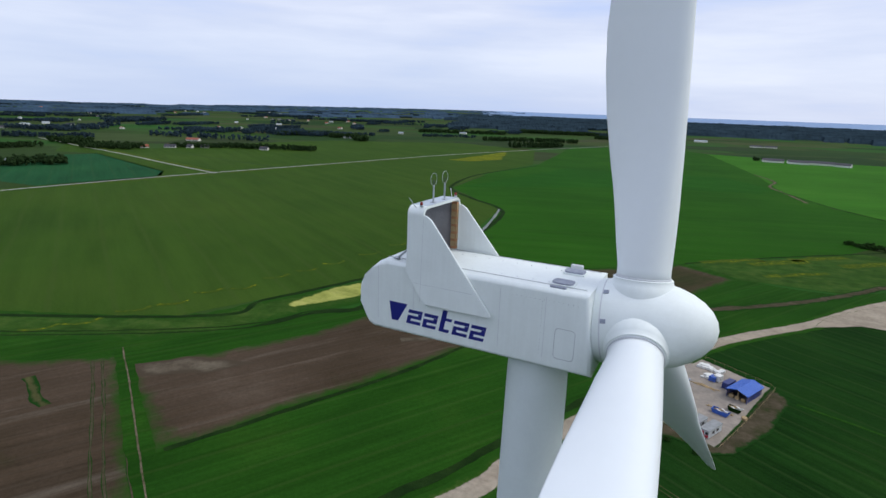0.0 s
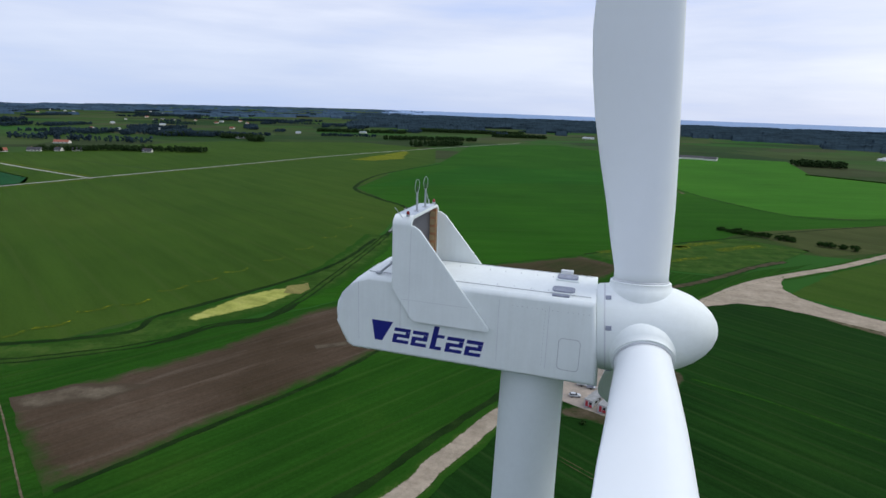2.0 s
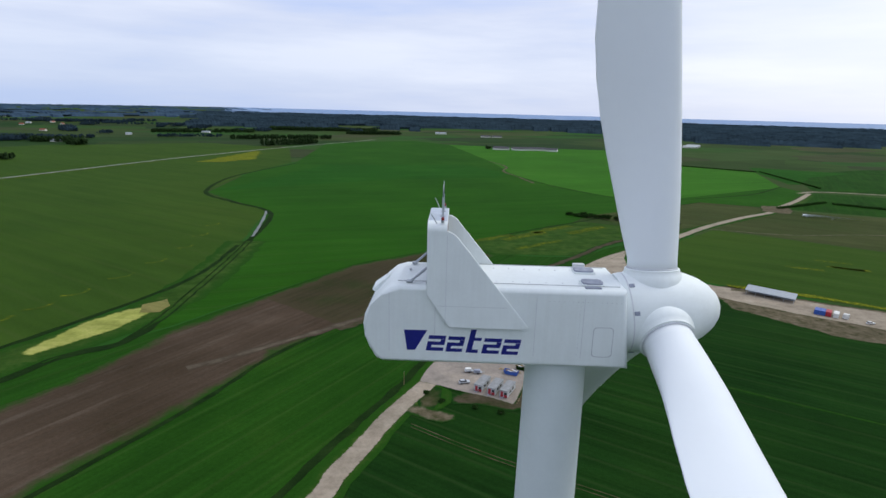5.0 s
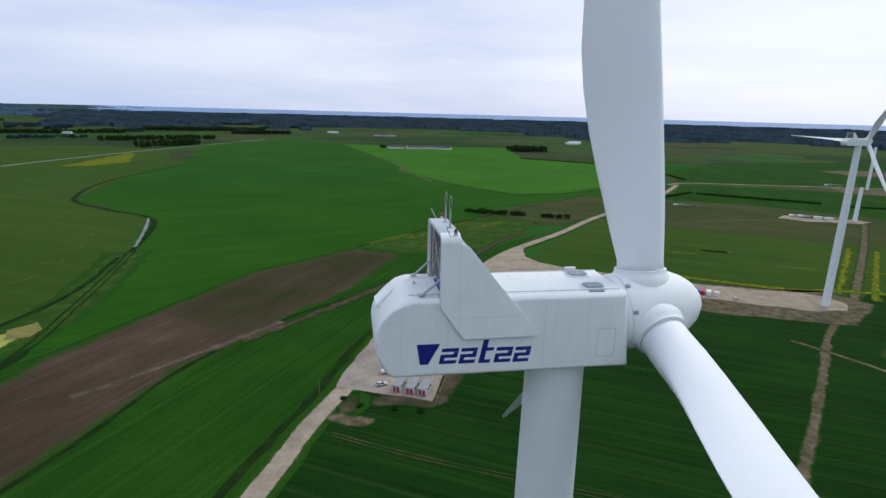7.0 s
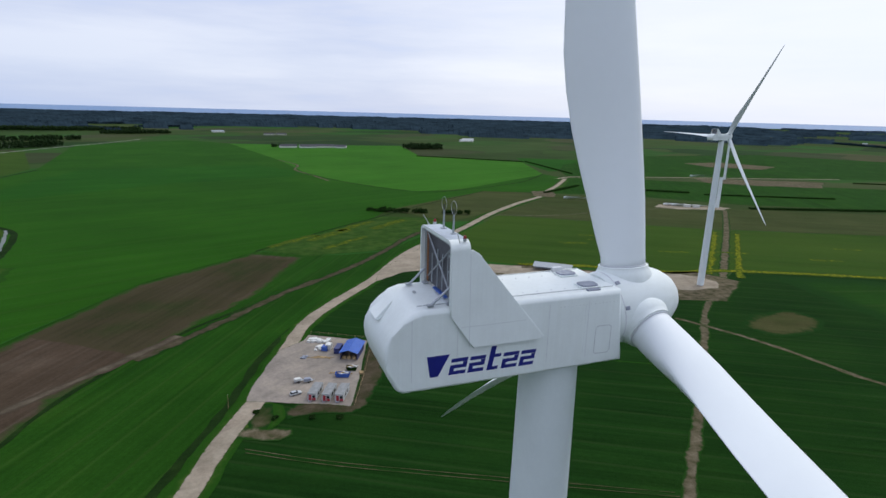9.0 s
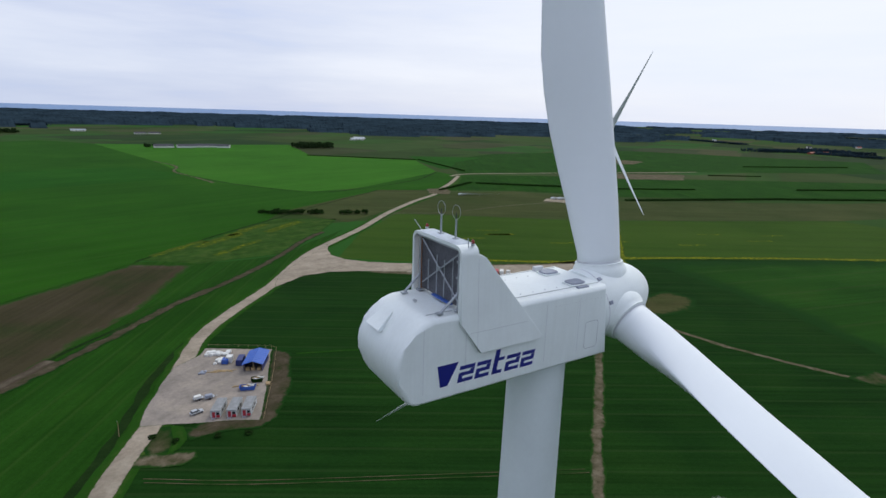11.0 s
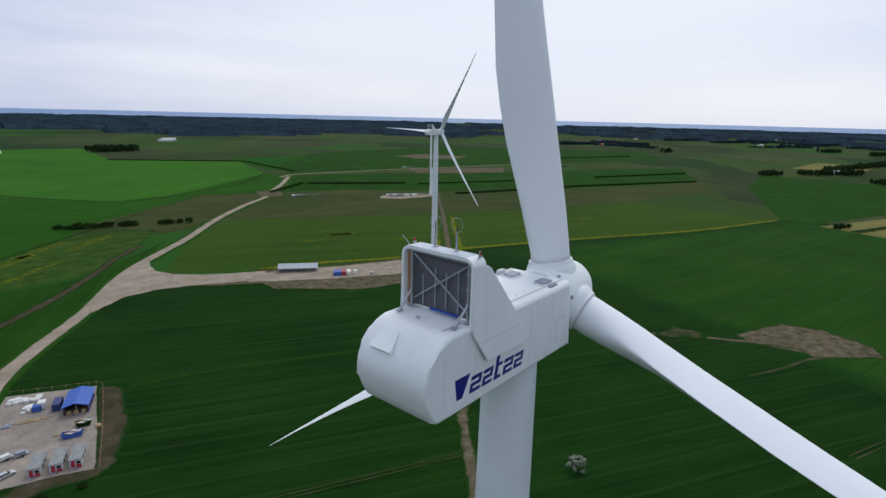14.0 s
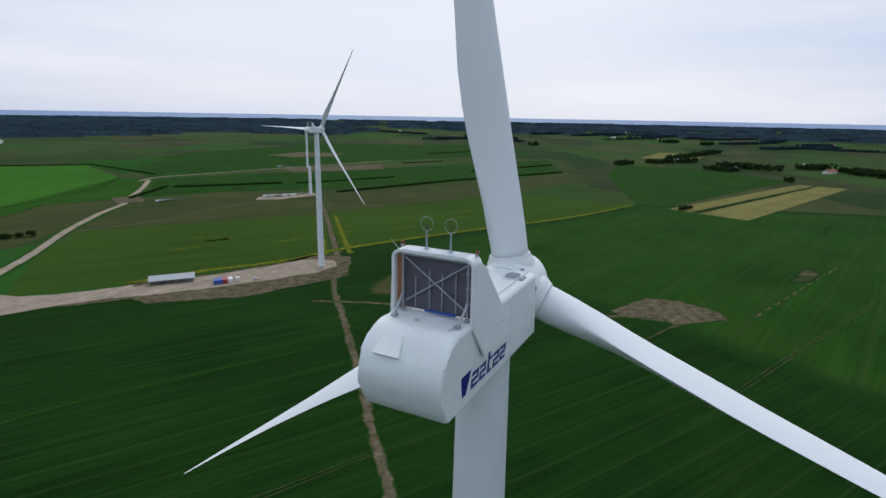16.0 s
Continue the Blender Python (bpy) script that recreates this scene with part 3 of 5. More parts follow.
patch("field", [(530, 800), (790, 745), (1046, 678), (1500, 500), (1900, 700), (1500, 1250), (900, 1200), (640, 1050)], M_STRIP, 0.05, "dark green crop fields toward the coast")
patch("field", [(-90, 20), (-50, 120), (-30, 160), (-2, 222), (40, 290), (74, 322), (105, 312), (150, 284), (190, 235), (250, 215), (310, 250), (500, 148), (680, 82), (760, -200), (600, -500), (0, -600), (-500, -400)], M_DARK, 0.04, "dark green cereal field with tramlines under the turbine")
patch("field", [(322, 232), (500, 148), (676, 82), (690, 0), (760, -200), (600, -500), (150, -420), (190, -120), (262, 20), (300, 120)], M_MID, 0.07, "mid-green crop with thin brownish patches", wob=4)
for k in range(11):
    ribbon("bare_strip", [(300 + 14 * k, -36 - 5.4 * k), (304 + 14 * k, -38 - 5.4 * k), (308 + 14 * k, -39 - 5.4 * k)], 1.5, M_EARTH, 0.13, "thin worn spot along an old field path", "bare ground", 1.2)
patch("field", [(680, 82), (1000, 180), (1280, 210), (1250, 0), (1110, -115), (676, 48)], M_STRIP, 0.06, "green field before the farmstead")
patch("field", [(665, 43), (630, -40), (1041, -190), (1062, -124)], M_RIPE, 0.10, "straw-yellow strip field")
patch("field", [(655, 18), (1056, -146), (1052, -152), (652, 8)], M_DITCH, 0.13, "dark furrow across the yellow field", wob=1.5)
patch("field", [(1560, 198), (1851, 179), (1859, 41), (1537, 60)], M_RIPE, 0.10, "far straw-yellow field behind the farm trees")

for k in range(10):
    a, c = random.Random(k).uniform(0, 1), random.Random(k + 50).uniform(0, 1)
    px, py = 190 + 330 * a, 400 - 190 * a + 60 * (c - 0.5)
    ribbon("flower_patch", [(px, py), (px + 10, py - 5), (px + 22, py - 10)], 6.0, M_FLOWER, 0.14, "thin yellow weeds in the olive crop", "flowers", 1.6)
# stream, ditches, pond
ribbon("rough_bank", [(-300, 80), (-208, 130), (-184, 176), (-161, 225), (-157, 290), (-167, 384)], 30, M_ROUGH, 0.11, "rough grassy bank along the stream", "bank", 3)
ribbon("ditch", [(-400, 0), (-203, 127), (-166, 177), (-149, 198), (-152, 262), (-166, 384), (-190, 504), (-250, 560), (-307, 620), (-335, 735), (-334, 830), (-309, 1000)], 5, M_DITCH, 0.14, "dark overgrown stream ditch", "ditch", 1.2, depth=-0.06)
ribbon("stream", [(-169, 400), (-180, 450), (-192, 498), (-197, 512)], 2.4, M_STREAM, 0.17, "open water of the winding stream", "stream", 1.0)
ribbon("ditch", [(-420, 25), (-216, 139), (-199, 179), (-175, 243), (-164, 295), (-169, 370)], 3.5, M_DITCH, 0.15, "dark field ditch", "ditch", 1.0)
ribbon("ditch", [(-211, 106), (-185, 91), (-150, 70), (-114, 49), (-85, 30)], 6.5, M_STRIP, 0.13, "narrow grassy ditch between ploughed fields", "ditch", 1.0)
ribbon("ditch_water", [(-207, 104), (-198, 98.5), (-188, 93), (-176, 86), (-150, 70.5), (-114, 49)], 0.8, M_EARTH, 0.16, "narrow trickle over pale stones in the ditch", "ditch", 0.3, 0.8)
ribbon("ditch", [(-130, 66), (-96, 141), (-77, 193), (-38, 247), (20, 297)], 2.2, M_DITCH, 0.12, "dark furrow beside the ploughed field", "ditch", 0.6)
ribbon("ditch", [(-95, 20), (-55, 92), (-42, 123), (-25, 162), (-8, 207), (18, 252), (50, 288), (86, 326), (118, 362)], 3.2, M_DITCH, 0.13, "dark hedge ditch along the gravel track", "ditch", 1.0)
ribbon("ditch", [(-6, 390), (60, 455), (122, 508), (180, 560), (300, 655)], 2.0, M_DITCH, 0.13, "dark field boundary", "ditch", 0.6)
ribbon("ditch", [(92, 900), (140, 768), (205, 671), (262, 667), (400, 735), (504, 838)], 3.0, M_DITCH, 0.13, "winding field boundary ditch", "ditch", 1.0)
ribbon("sandy_bank", [(66, 1160), (92, 1050), (80, 960), (98, 880), (112, 800)], 6.0, M_EARTH, 0.12, "sandy bank along the field boundary", "bank", 4)
patch("pond", [(-186, 178), (-184, 199), (-182, 215), (-172, 232), (-160, 240), (-156, 232), (-162, 205), (-170, 190), (-179, 176)], M_ALGAE, 0.20, "shallow pond covered in yellow-green algae", "pond", 1.3)
patch("reed_bed", [(-163, 228), (-168, 239), (-160, 249), (-153, 240), (-154, 230)], M_RIPE, 0.23, "pale reeds at the pond's edge", "reeds", 1.3)

# roads and tracks
ribbon("road", [(-690, 150), (-681, 273), (-660, 459), (-605, 757), (-551, 1051), (-449, 1424), (-332, 1760), (-290, 1900)], 5, M_ASPHALT, 0.16, "pale narrow country road", "road", 0.2, 20)
ribbon("road", [(-641, 528), (-785, 562), (-985, 613), (-1198, 659), (-1470, 724)], 4.5, M_ASPHALT, 0.16, "pale side road to the village", "road", 0.2, 20)
ribbon("flower_strip", [(-655, 540), (-785, 572), (-985, 624), (-1120, 655)], 9, M_FLOWER, 0.14, "yellow weeds along the side road", "flowers", 5)
ribbon("flower_strip", [(-668, 330), (-650, 440), (-628, 560), (-590, 770), (-548, 980)], 7, M_FLOWER, 0.14, "yellow weeds along the country road", "flowers", 5)
ribbon("track_verge", [(-110, -20), (-47.5, 84), (-36.5, 112), (-24.8, 143), (-14, 165.8), (-6.8, 185.5), (3.1, 215), (14, 240.4), (30, 262), (61.5, 299.6), (92, 345), (118.5, 375.8), (176, 430), (237, 495), (358, 597), (440, 680), (505, 765)], 12.5, M_ROUGH, 0.15, "grassy verge of the gravel track", "verge", 1.6)
ribbon("road", [(-110, -20), (-47.5, 84), (-36.5, 112), (-24.8, 143), (-14, 165.8), (-6.8, 185.5), (3.1, 215), (14, 240.4), (30, 262), (61.5, 299.6), (92, 345), (118.5, 375.8), (176, 430), (237, 495), (300, 552), (350, 590), (372, 618), (440, 690), (505, 768)], 7.0, M_GRAVEL, 0.19, "pale gravel access track", "road", 0.6)
ribbon("road", [(490, 770), (540, 790), (640, 770), (788, 740), (900, 708), (1046, 674)], 6.0, M_GRAVEL, 0.19, "pale gravel access track toward the coast", "road", 0.8)
patch("road_junction", [(128, 384), (120, 366), (117, 350), (122, 335), (134, 322), (150, 311), (168, 301), (158, 283), (140, 293), (120, 303), (101, 310), (84, 309), (70, 300), (60, 294), (72, 318), (88, 338), (108, 362)], M_GRAVEL, 0.23, "wide gravel junction of the access tracks", "road", 1.5)
patch("earth_margin", [(345, 600), (368, 640), (400, 640), (385, 600), (370, 585)], M_EARTH, 0.22, "bare widened bend of the gravel track", "verge", 3)
ribbon("road", [(150, 296), (166, 290), (186, 276), (206, 262), (230, 250)], 8.0, M_GRAVEL, 0.22, "gravel spur to the turbine pad", "road", 1.0)
patch("earth_margin", [(120, 300), (150, 278), (150, 262), (186, 225), (250, 200), (292, 228), (280, 256), (248, 262), (200, 284), (168, 306)], M_EARTH, 0.17, "bare brown margin of the turbine pad", "verge", 1.6)
patch("turbine_pad", [(146, 287), (160, 298), (180, 292), (202, 278), (240, 262), (264, 253), (273, 244), (275, 232), (266, 222), (246, 222), (211, 241), (172, 266)], M_GRAVEL, 0.24, "pale gravel crane pad of a turbine", "gravel pad", 1.5)
ribbon("path", [(268, 222), (229, 196), (180, 150), (144, 116.3), (111, 86.7), (83, 60.6), (55, 38)], 4.6, M_EARTH, 0.13, "trampled bare-earth cable trench", "path", 1.3)
ribbon("path", [(268, 222), (289, 240), (354, 298.5), (445, 381), (520, 452)], 7, M_EARTH, 0.13, "weedy pale trench through the olive field", "path", 1.2)
for off in (-6.5, 6.5):
    ribbon("flower_strip", [(292 + off, 242 - off), (354 + off, 298 - off), (412 + off, 351 - off)], 5, M_RAPE, 0.16, "yellow flowering weeds beside the trench", "flowers", 2.5)
for off in (0.0, 1.9):
    ribbon("wheel_track", [(-18, 135.4 + off), (8.1, 119.9 + off), (51.6, 98 + off), (96, 76 + off)], 0.55, M_THIN, 0.12, "pale wheel track through the dark crop", "wheel track", 0.15)
ribbon("weed_line", [(44.8, 198.1), (71.7, 188.1), (101, 172.5), (125.1, 159.2), (150, 146)], 1.3, M_STRIP, 0.12, "thin line of lighter growth across the crop", "weeds", 0.4)
for off in (0.0, 2.0):
    ribbon("wheel_track", [(180, -19 + off), (221, -37 + off), (260.4, -54.5 + off), (317.5, -80.4 + off), (380, -108 + off)], 0.6, M_THIN, 0.13, "faint wheel track in the green crop", "wheel track", 0.2)
ribbon("path", [(199, 188), (207.5, 171.6), (214.8, 154.4), (220.6, 132.6), (225, 108), (240, 70), (262, 30), (268, 5)], 3.6, M_EARTH, 0.14, "bare farm path across the dark field", "path", 1.4)
patch("bare_patch", [(268, 38), (284, 29), (303, 22), (308, 2), (297, -19), (285, -24), (263, 1), (269, 10), (260, 30)], M_EARTH, 0.16, "bare earth turning place in the field", "bare ground", 2)
ribbon("path", [(281, -16), (263, 1), (240, 11), (222, 20)], 2.2, M_THIN, 0.15, "worn branch of the farm path", "path", 0.8)
patch("bare_patch", [(238, 66), (258, 66), (262, 48), (248, 44)], M_THIN, 0.16, "small bare earth patch", "bare ground", 3)
patch("bare_patch", [(226, 170), (246, 181), (272, 178), (276.5, 163), (261, 151), (238, 148.6), (223, 155)], M_SPARSE, 0.15, "thin patch in the dark green field", "bare ground", 3)
patch("bare_patch", [(389, -58), (438, -72), (424, -82), (384, -68)], M_THIN, 0.15, "small thin brown patch in the crop", "bare ground", 4)
ribbon("path", [(232, 488), (300, 470), (380, 480), (460, 478), (530, 470)], 4, M_EARTH, 0.14, "thin dirt path through the fields", "path", 1.0)
ribbon("flower_strip", [(168, 306), (204, 294), (262, 260), (307, 250), (420, 196), (540, 132), (674, 84)], 7.5, M_RAPE, 0.17, "yellow weeds along the field edge", "flowers", 2.4)
patch("flower_patch", [(-490, 970), (-484, 1140), (-480, 1290), (-440, 1180), (-405, 1060), (-440, 985)], M_RAPE, 0.15, "yellow rape flowers in a far field", "flowers", 8)
for cx, cy, w in ((20, 415, 9), (52, 430, 12), (80, 462, 10), (112, 462, 12), (60, 400, 7)):
    ribbon("flower_patch", [(cx - 16, cy - 15), (cx, cy), (cx + 24, cy + 20)], w * 0.9, M_FLOWER, 0.16, "loose yellow weeds in the rough strip", "flowers", 3)
for cx, cy in ((-256, 96), (-247, 110), (-242, 132), (-234, 149), (-234, 171), (-223, 185), (-222, 210), (-216, 231), (-212, 253), (-206, 285), (-203, 320), (-204, 360), (-210, 400), (-218, 440)):
    ribbon("flower_patch", [(cx - 6, cy - 5), (cx - 1, cy - 2), (cx + 2, cy + 3), (cx + 1, cy + 9)], 2.6, M_FLOWER, 0.16, "small streak of yellow weeds", "flowers", 1.8)
ribbon("bare_strip", [(-111, 171), (-104, 177), (-87, 193), (-59, 222), (-45, 238)], 5.5, M_STREAK, 0.142, "pale dried streak along the ploughed field", "bare ground", 1.9)
ribbon("bare_strip", [(-60, 216), (-38, 238), (-21, 256), (6, 287), (38, 315.5), (67.5, 345), (96, 380), (112, 402), (140, 430)], 6.5, M_BANK, 0.14, "bare brown headland strip", "bare ground", 1.9)
patch("yard", [(8.3, 215.4), (11.6, 221.4), (36.8, 207.5), (28, 180), (17.8, 152.3), (0.9, 159.4), (-7.8, 164.1), (-17, 167), (-13, 182), (-3, 208)], M_YARD, 0.21, "grey gravel site yard", "yard", 1.0)
patch("earth_margin", [(36.8, 207.5), (43.2, 200), (38, 182), (33.3, 168), (23.8, 151), (17.3, 147), (5.2, 150.5), (-4.9, 151), (-6, 157), (0.9, 161), (17.5, 154), (28, 181)], M_BANK, 0.18, "brown earth bank round the yard", "bare ground", 1.6)
patch("earth_margin", [(-17, 166), (-8.2, 163.3), (-6, 153.9), (-10, 146.9), (-15.4, 146), (-17.5, 152)], M_THIN, 0.166, "stony waste ground by the yard entrance", "bare ground", 1.6)
patch("earth_margin", [(-19.5, 150), (-10, 147.2), (-2.8, 144.4), (-2.4, 140.6), (-7.3, 139.2), (-16.4, 142), (-21, 144)], M_EARTH, 0.174, "tipped pale soil beside the gravel track", "bare ground", 1.6)
patch("weeds_patch", [(-8.1, 163.9), (-4.8, 160.9), (-5.5, 152.2), (-7.7, 147.7), (-11.4, 146.2), (-9.1, 153.5)], M_ROUGH, 0.20, "rank green weeds by the yard entrance", "weeds", 1.2)
patch("turbine_pad", [(500, 480), (470, 505), (452, 492), (470, 470), (520, 455), (540, 462), (530, 480)], M_GRAVEL, 0.18, "gravel laydown pad with parts", "gravel pad", 2)
patch("turbine_pad", [(720, 675), (760, 745), (840, 700), (960, 640), (870, 581), (800, 620)], M_EARTH, 0.18, "bare building site of a turbine", "gravel pad", 6)
patch("turbine_pad", [(992, 1010), (1120, 1020), (1160, 900), (1060, 850), (980, 920)], M_EARTH, 0.18, "bare building site by the coast", "gravel pad", 8)


# ---- wind turbine ----
RISE = 1.13  # the upper works stand this much above the numbers below
HUB = Vector((4.55, 0.0, 93.3))
TILT6 = radians(6.0)


def blade_mesh():
    stations = [  # radius, chord, thickness ratio, ahead of the axis, twist
        (1.85, 2.34, 1.0, 1.17, 20), (2.6, 2.34, 1.0, 1.17, 20), (4.0, 2.70, 0.86, 1.20, 20), (5.6, 3.04, 0.70, 1.22, 20), (7.5, 3.42, 0.53, 1.20, 19),
        (9.5, 3.74, 0.43, 1.16, 18), (11.5, 3.92, 0.38, 1.11, 17), (13.5, 3.95, 0.34, 1.05, 15.5), (16, 3.72, 0.30, 0.98, 13.5), (20, 3.28, 0.27, 0.86, 11),
        (25, 2.72, 0.24, 0.62, 8.5), (31, 2.25, 0.22, 0.52, 6), (38, 1.80, 0.20, 0.42, 4), (45, 1.40, 0.19, 0.33, 2), (51, 1.06, 0.18, 0.26, 1),
        (55, 0.76, 0.18, 0.19, 0), (57.4, 0.44, 0.18, 0.12, 0), (58.3, 0.10, 0.2, 0.05, 0)]
    n = 28
    bm = bmesh.new()
    rings = []
    for r, c, tr, ahead, tw in stations:
        ring = []
        round_ = max(0.0, min(1.0, (tr - 0.55) / 0.45))
        for i in range(n):
            a = 2 * math.pi * i / n
            u = 0.5 - 0.5 * math.cos(a)
            th = 5 * tr * (0.2969 * math.sqrt(u) - 0.126 * u - 0.3516 * u * u + 0.2843 * u ** 3 - 0.1036 * u ** 4)
            ya = th if a <= math.pi else -th * 0.8
            yc = 0.5 * tr * math.sin(a)
            yy = (ya * (1 - round_) + yc * round_) * c
            xx = ahead - u * c
            t = radians(tw)
            bend = 0.4 * (r / 58.0) ** 2.4
            ring.append(bm.verts.new((xx * math.cos(t) + yy * math.sin(t), -xx * math.sin(t) + yy * math.cos(t) + bend, r)))
        rings.append(ring)
    for a, b in zip(rings, rings[1:]):
        for i in range(n):
            j = (i + 1) % n
            bm.faces.new((a[i], a[j], b[j], b[i]))
    bm.faces.new(rings[0][::-1])
    bm.faces.new(rings[-1])
    me = bpy.data.meshes.new("blade")
    bmesh.ops.recalc_face_normals(bm, faces=bm.faces)
    bm.to_mesh(me)
    bm.free()
    me.materials.append(M_BLADE)
    me.shade_smooth()
    return me


BLADE = blade_mesh()


def rotor_frame():
    return Matrix.Translation(HUB) @ Matrix.Rotation(-TILT6, 4, "Y")


def blade_frame(az):
    """Local z runs out along the blade, x upwind, y the way the rotor turns."""
    return rotor_frame() @ Matrix.Rotation(radians(az - 90), 4, "X") @ Matrix.Rotation(radians(3.6), 4, "Y")


def rounded_rect(cx, cz, w, h, r, seg=5):
    out = []
    for sx, sz, a0 in ((1, 1, 0), (-1, 1, 90), (-1, -1, 180), (1, -1, 270)):
        for i in range(seg + 1):
            a = radians(a0 + 90 * i / seg)
            out.append((cx + sx * (w / 2 - r) + r * math.cos(a), cz + sz * (h / 2 - r) + r * math.sin(a)))
    return out


def loop_strip(outer, inner, y, depth):
    """A thin frame between two plan loops, standing on the face y."""
    bm = bmesh.new()
    k = len(outer)
    o = [bm.verts.new((x, y, z)) for x, z in outer]
    i_ = [bm.verts.new((x, y, z)) for x, z in inner]
    o2 = [bm.verts.new((x, y + depth, z)) for x, z in outer]
    i2 = [bm.verts.new((x, y + depth, z)) for x, z in inner]
    for a in range(k):
        b = (a + 1) % k
        bm.faces.new((o[a], o[b], i_[b], i_[a]))
        bm.faces.new((o[a], o2[a], o2[b], o[b]))
        bm.faces.new((i_[a], i_[b], i2[b], i2[a]))
    return bm


def shell(profile, half):
    """Closed body of one side profile: soft roof edges, tighter rims below and at the rear."""
    bm = bmesh.new()
    a = [bm.verts.new((x, -half, z)) for x, z in profile]
    b = [bm.verts.new((x, half, z)) for x, z in profile]
    k = len(profile)
    f1, f2 = bm.faces.new(a), bm.faces.new(b[::-1])
    for i in range(k):
        bm.faces.new((a[i], b[i], b[(i + 1) % k], a[(i + 1) % k]))
    rims = list({*f1.edges, *f2.edges})
    bmesh.ops.bevel(bm, geom=rims, offset=0.2, segments=4, affect="EDGES", profile=0.5, clamp_overlap=True)
    for v in bm.verts:  # draw the roof shoulders in
        t = max(0.0, (v.co.z - 94.0) / 0.97)
        edge = max(0.0, (abs(v.co.y) - 1.5) / 0.6)
        v.co.z -= 0.16 * t * edge * edge
    return bm


def wind_turbine(base, azimuths, label, detail):
    wt = thing("wind_turbine", label, "wind turbine", "wind turbines", at=Matrix.Translation(base) @ Matrix.Translation((0, 0, RISE)))
    # tower of stacked tapered sections
    part("tower", lathe([(2.1, -RISE), (2.07, 22), (1.96, 44), (1.80, 66), (1.52, 91.35), (0, 91.35)]), M_TOWER, wt, "tapered white steel tower", True)
    for z, r in ((22, 2.075), (44, 1.965), (66, 1.805)):
        part("tower_flange", lathe([(r - 0.05, z - 0.06), (r + 0.012, z - 0.05), (r + 0.012, z + 0.05), (r - 0.05, z + 0.06)]), M_TOWER, wt, "", True)
    part("yaw_collar", lathe([(1.52, 90.8), (1.60, 90.86), (1.60, 91.25), (1.45, 91.3)]), M_SEAM, wt, "grey yaw collar", True)

    # nacelle shell
    profile = [(3.04, 91.02), (-8.70, 91.02), (-9.02, 91.20), (-9.32, 91.72), (-9.52, 92.35), (-9.60, 92.85), (-9.52, 93.35), (-9.22, 93.85), (-8.75, 94.4), (-8.35, 94.78), (-7.85, 94.95), (2.62, 94.97)]
    nacelle = part("nacelle", shell(profile, 2.10), M_WHITE, wt, "white fibreglass nacelle shell with rounded edges", True, True)
    part("bearing_gap", lathe([(1.75, 0.0), (1.75, 0.5)]), M_GAP, wt, "dark gap behind the hub").matrix_basis = rotor_frame() @ pose(-1.95, 0, 0, 0, 90, 0)

    # hub with its spinner
    sp = [(1.92, -1.74), (1.98, -1.6), (2.03, -0.9), (2.04, -0.2), (2.02, 0.5), (1.93, 1.1), (1.76, 1.7), (1.50, 2.25), (1.17, 2.72), (0.78, 3.07), (0.38, 3.27), (0.0, 3.33)]
    hub = part("spinner", lathe([(1.6, -1.74)] + sp, 56), M_WHITE, wt, "smooth white spinner nose", True)
    hub.matrix_basis = rotor_frame() @ pose(0, 0, 0, 0, 90, 0)
    for az in azimuths:
        b = new("blade", BLADE)
        b.parent, b.matrix_basis = wt, blade_frame(az)
        tagged(b, "long white feathered rotor blade")
        ring = part("blade_collar", lathe([(1.52, 1.20), (1.50, 1.62), (1.40, 1.86), (1.31, 2.0), (1.31, 2.12), (1.18, 2.14)], 40), M_WHITE, wt, "white collar at the blade root", True)
        ring.matrix_basis = blade_frame(az)
        if detail:
            seal = part("root_seal", lathe([(1.185, 2.1), (1.215, 2.12), (1.215, 2.2), (1.18, 2.22)], 40), M_LIGHTSEAM, wt, "", True)
            seal.matrix_basis = blade_frame(az)

    if detail:
        stud = bmesh.new()
        rod(stud, (3.6, 1.84, 107.8), (3.66, 2.0, 107.8), 0.05, seg=10)
        part("receptor_stud", stud, M_GAP, wt, "small dark lightning receptor")

    # cooler hood on the roof: swept frame, side fins, core
    path = [(-2.055, 94.6), (-2.055, 97.42)]
    for i in range(1, 7):
        a = radians(180 - 15 * i)
        path.append((-1.675 + 0.38 * math.cos(a), 97.42 + 0.38 * math.sin(a)))
    path += [(-y, z) for y, z in path[::-1]]
    bm = bmesh.new()
    rows = []
    for i, (y, z) in enumerate(path):
        (ya, za), (yb, zb) = path[max(i - 1, 0)], path[min(i + 1, len(path) - 1)]
        d = Vector((yb - ya, zb - za)).normalized()
        nrm = Vector((-d.y, d.x)) * 0.072
        quad = []
        for x in (-6.62, -5.72):
            for s in (1, -1):
                quad.append(bm.verts.new((x, y + s * nrm.x, z + s * nrm.y)))
        rows.append(quad)
    for a, b in zip(rows, rows[1:]):
        for i, j in ((0, 1), (1, 3), (3, 2), (2, 0)):
            bm.faces.new((a[i], a[j], b[j], b[i]))
    for q in (rows[0], rows[-1]):
        bm.faces.new((q[0], q[1], q[3], q[2]))
    cooler = part("cooler_hood", bm, M_WHITE, wt, "white open hood of the roof cooler", True, True)
    fin = [(-6.60, 97.46), (-6.60, 94.5), (-5.50, 92.95), (-2.02, 92.95), (-1.88, 93.02), (-1.90, 93.12), (-5.30, 97.28), (-5.56, 97.44), (-5.72, 97.47)]
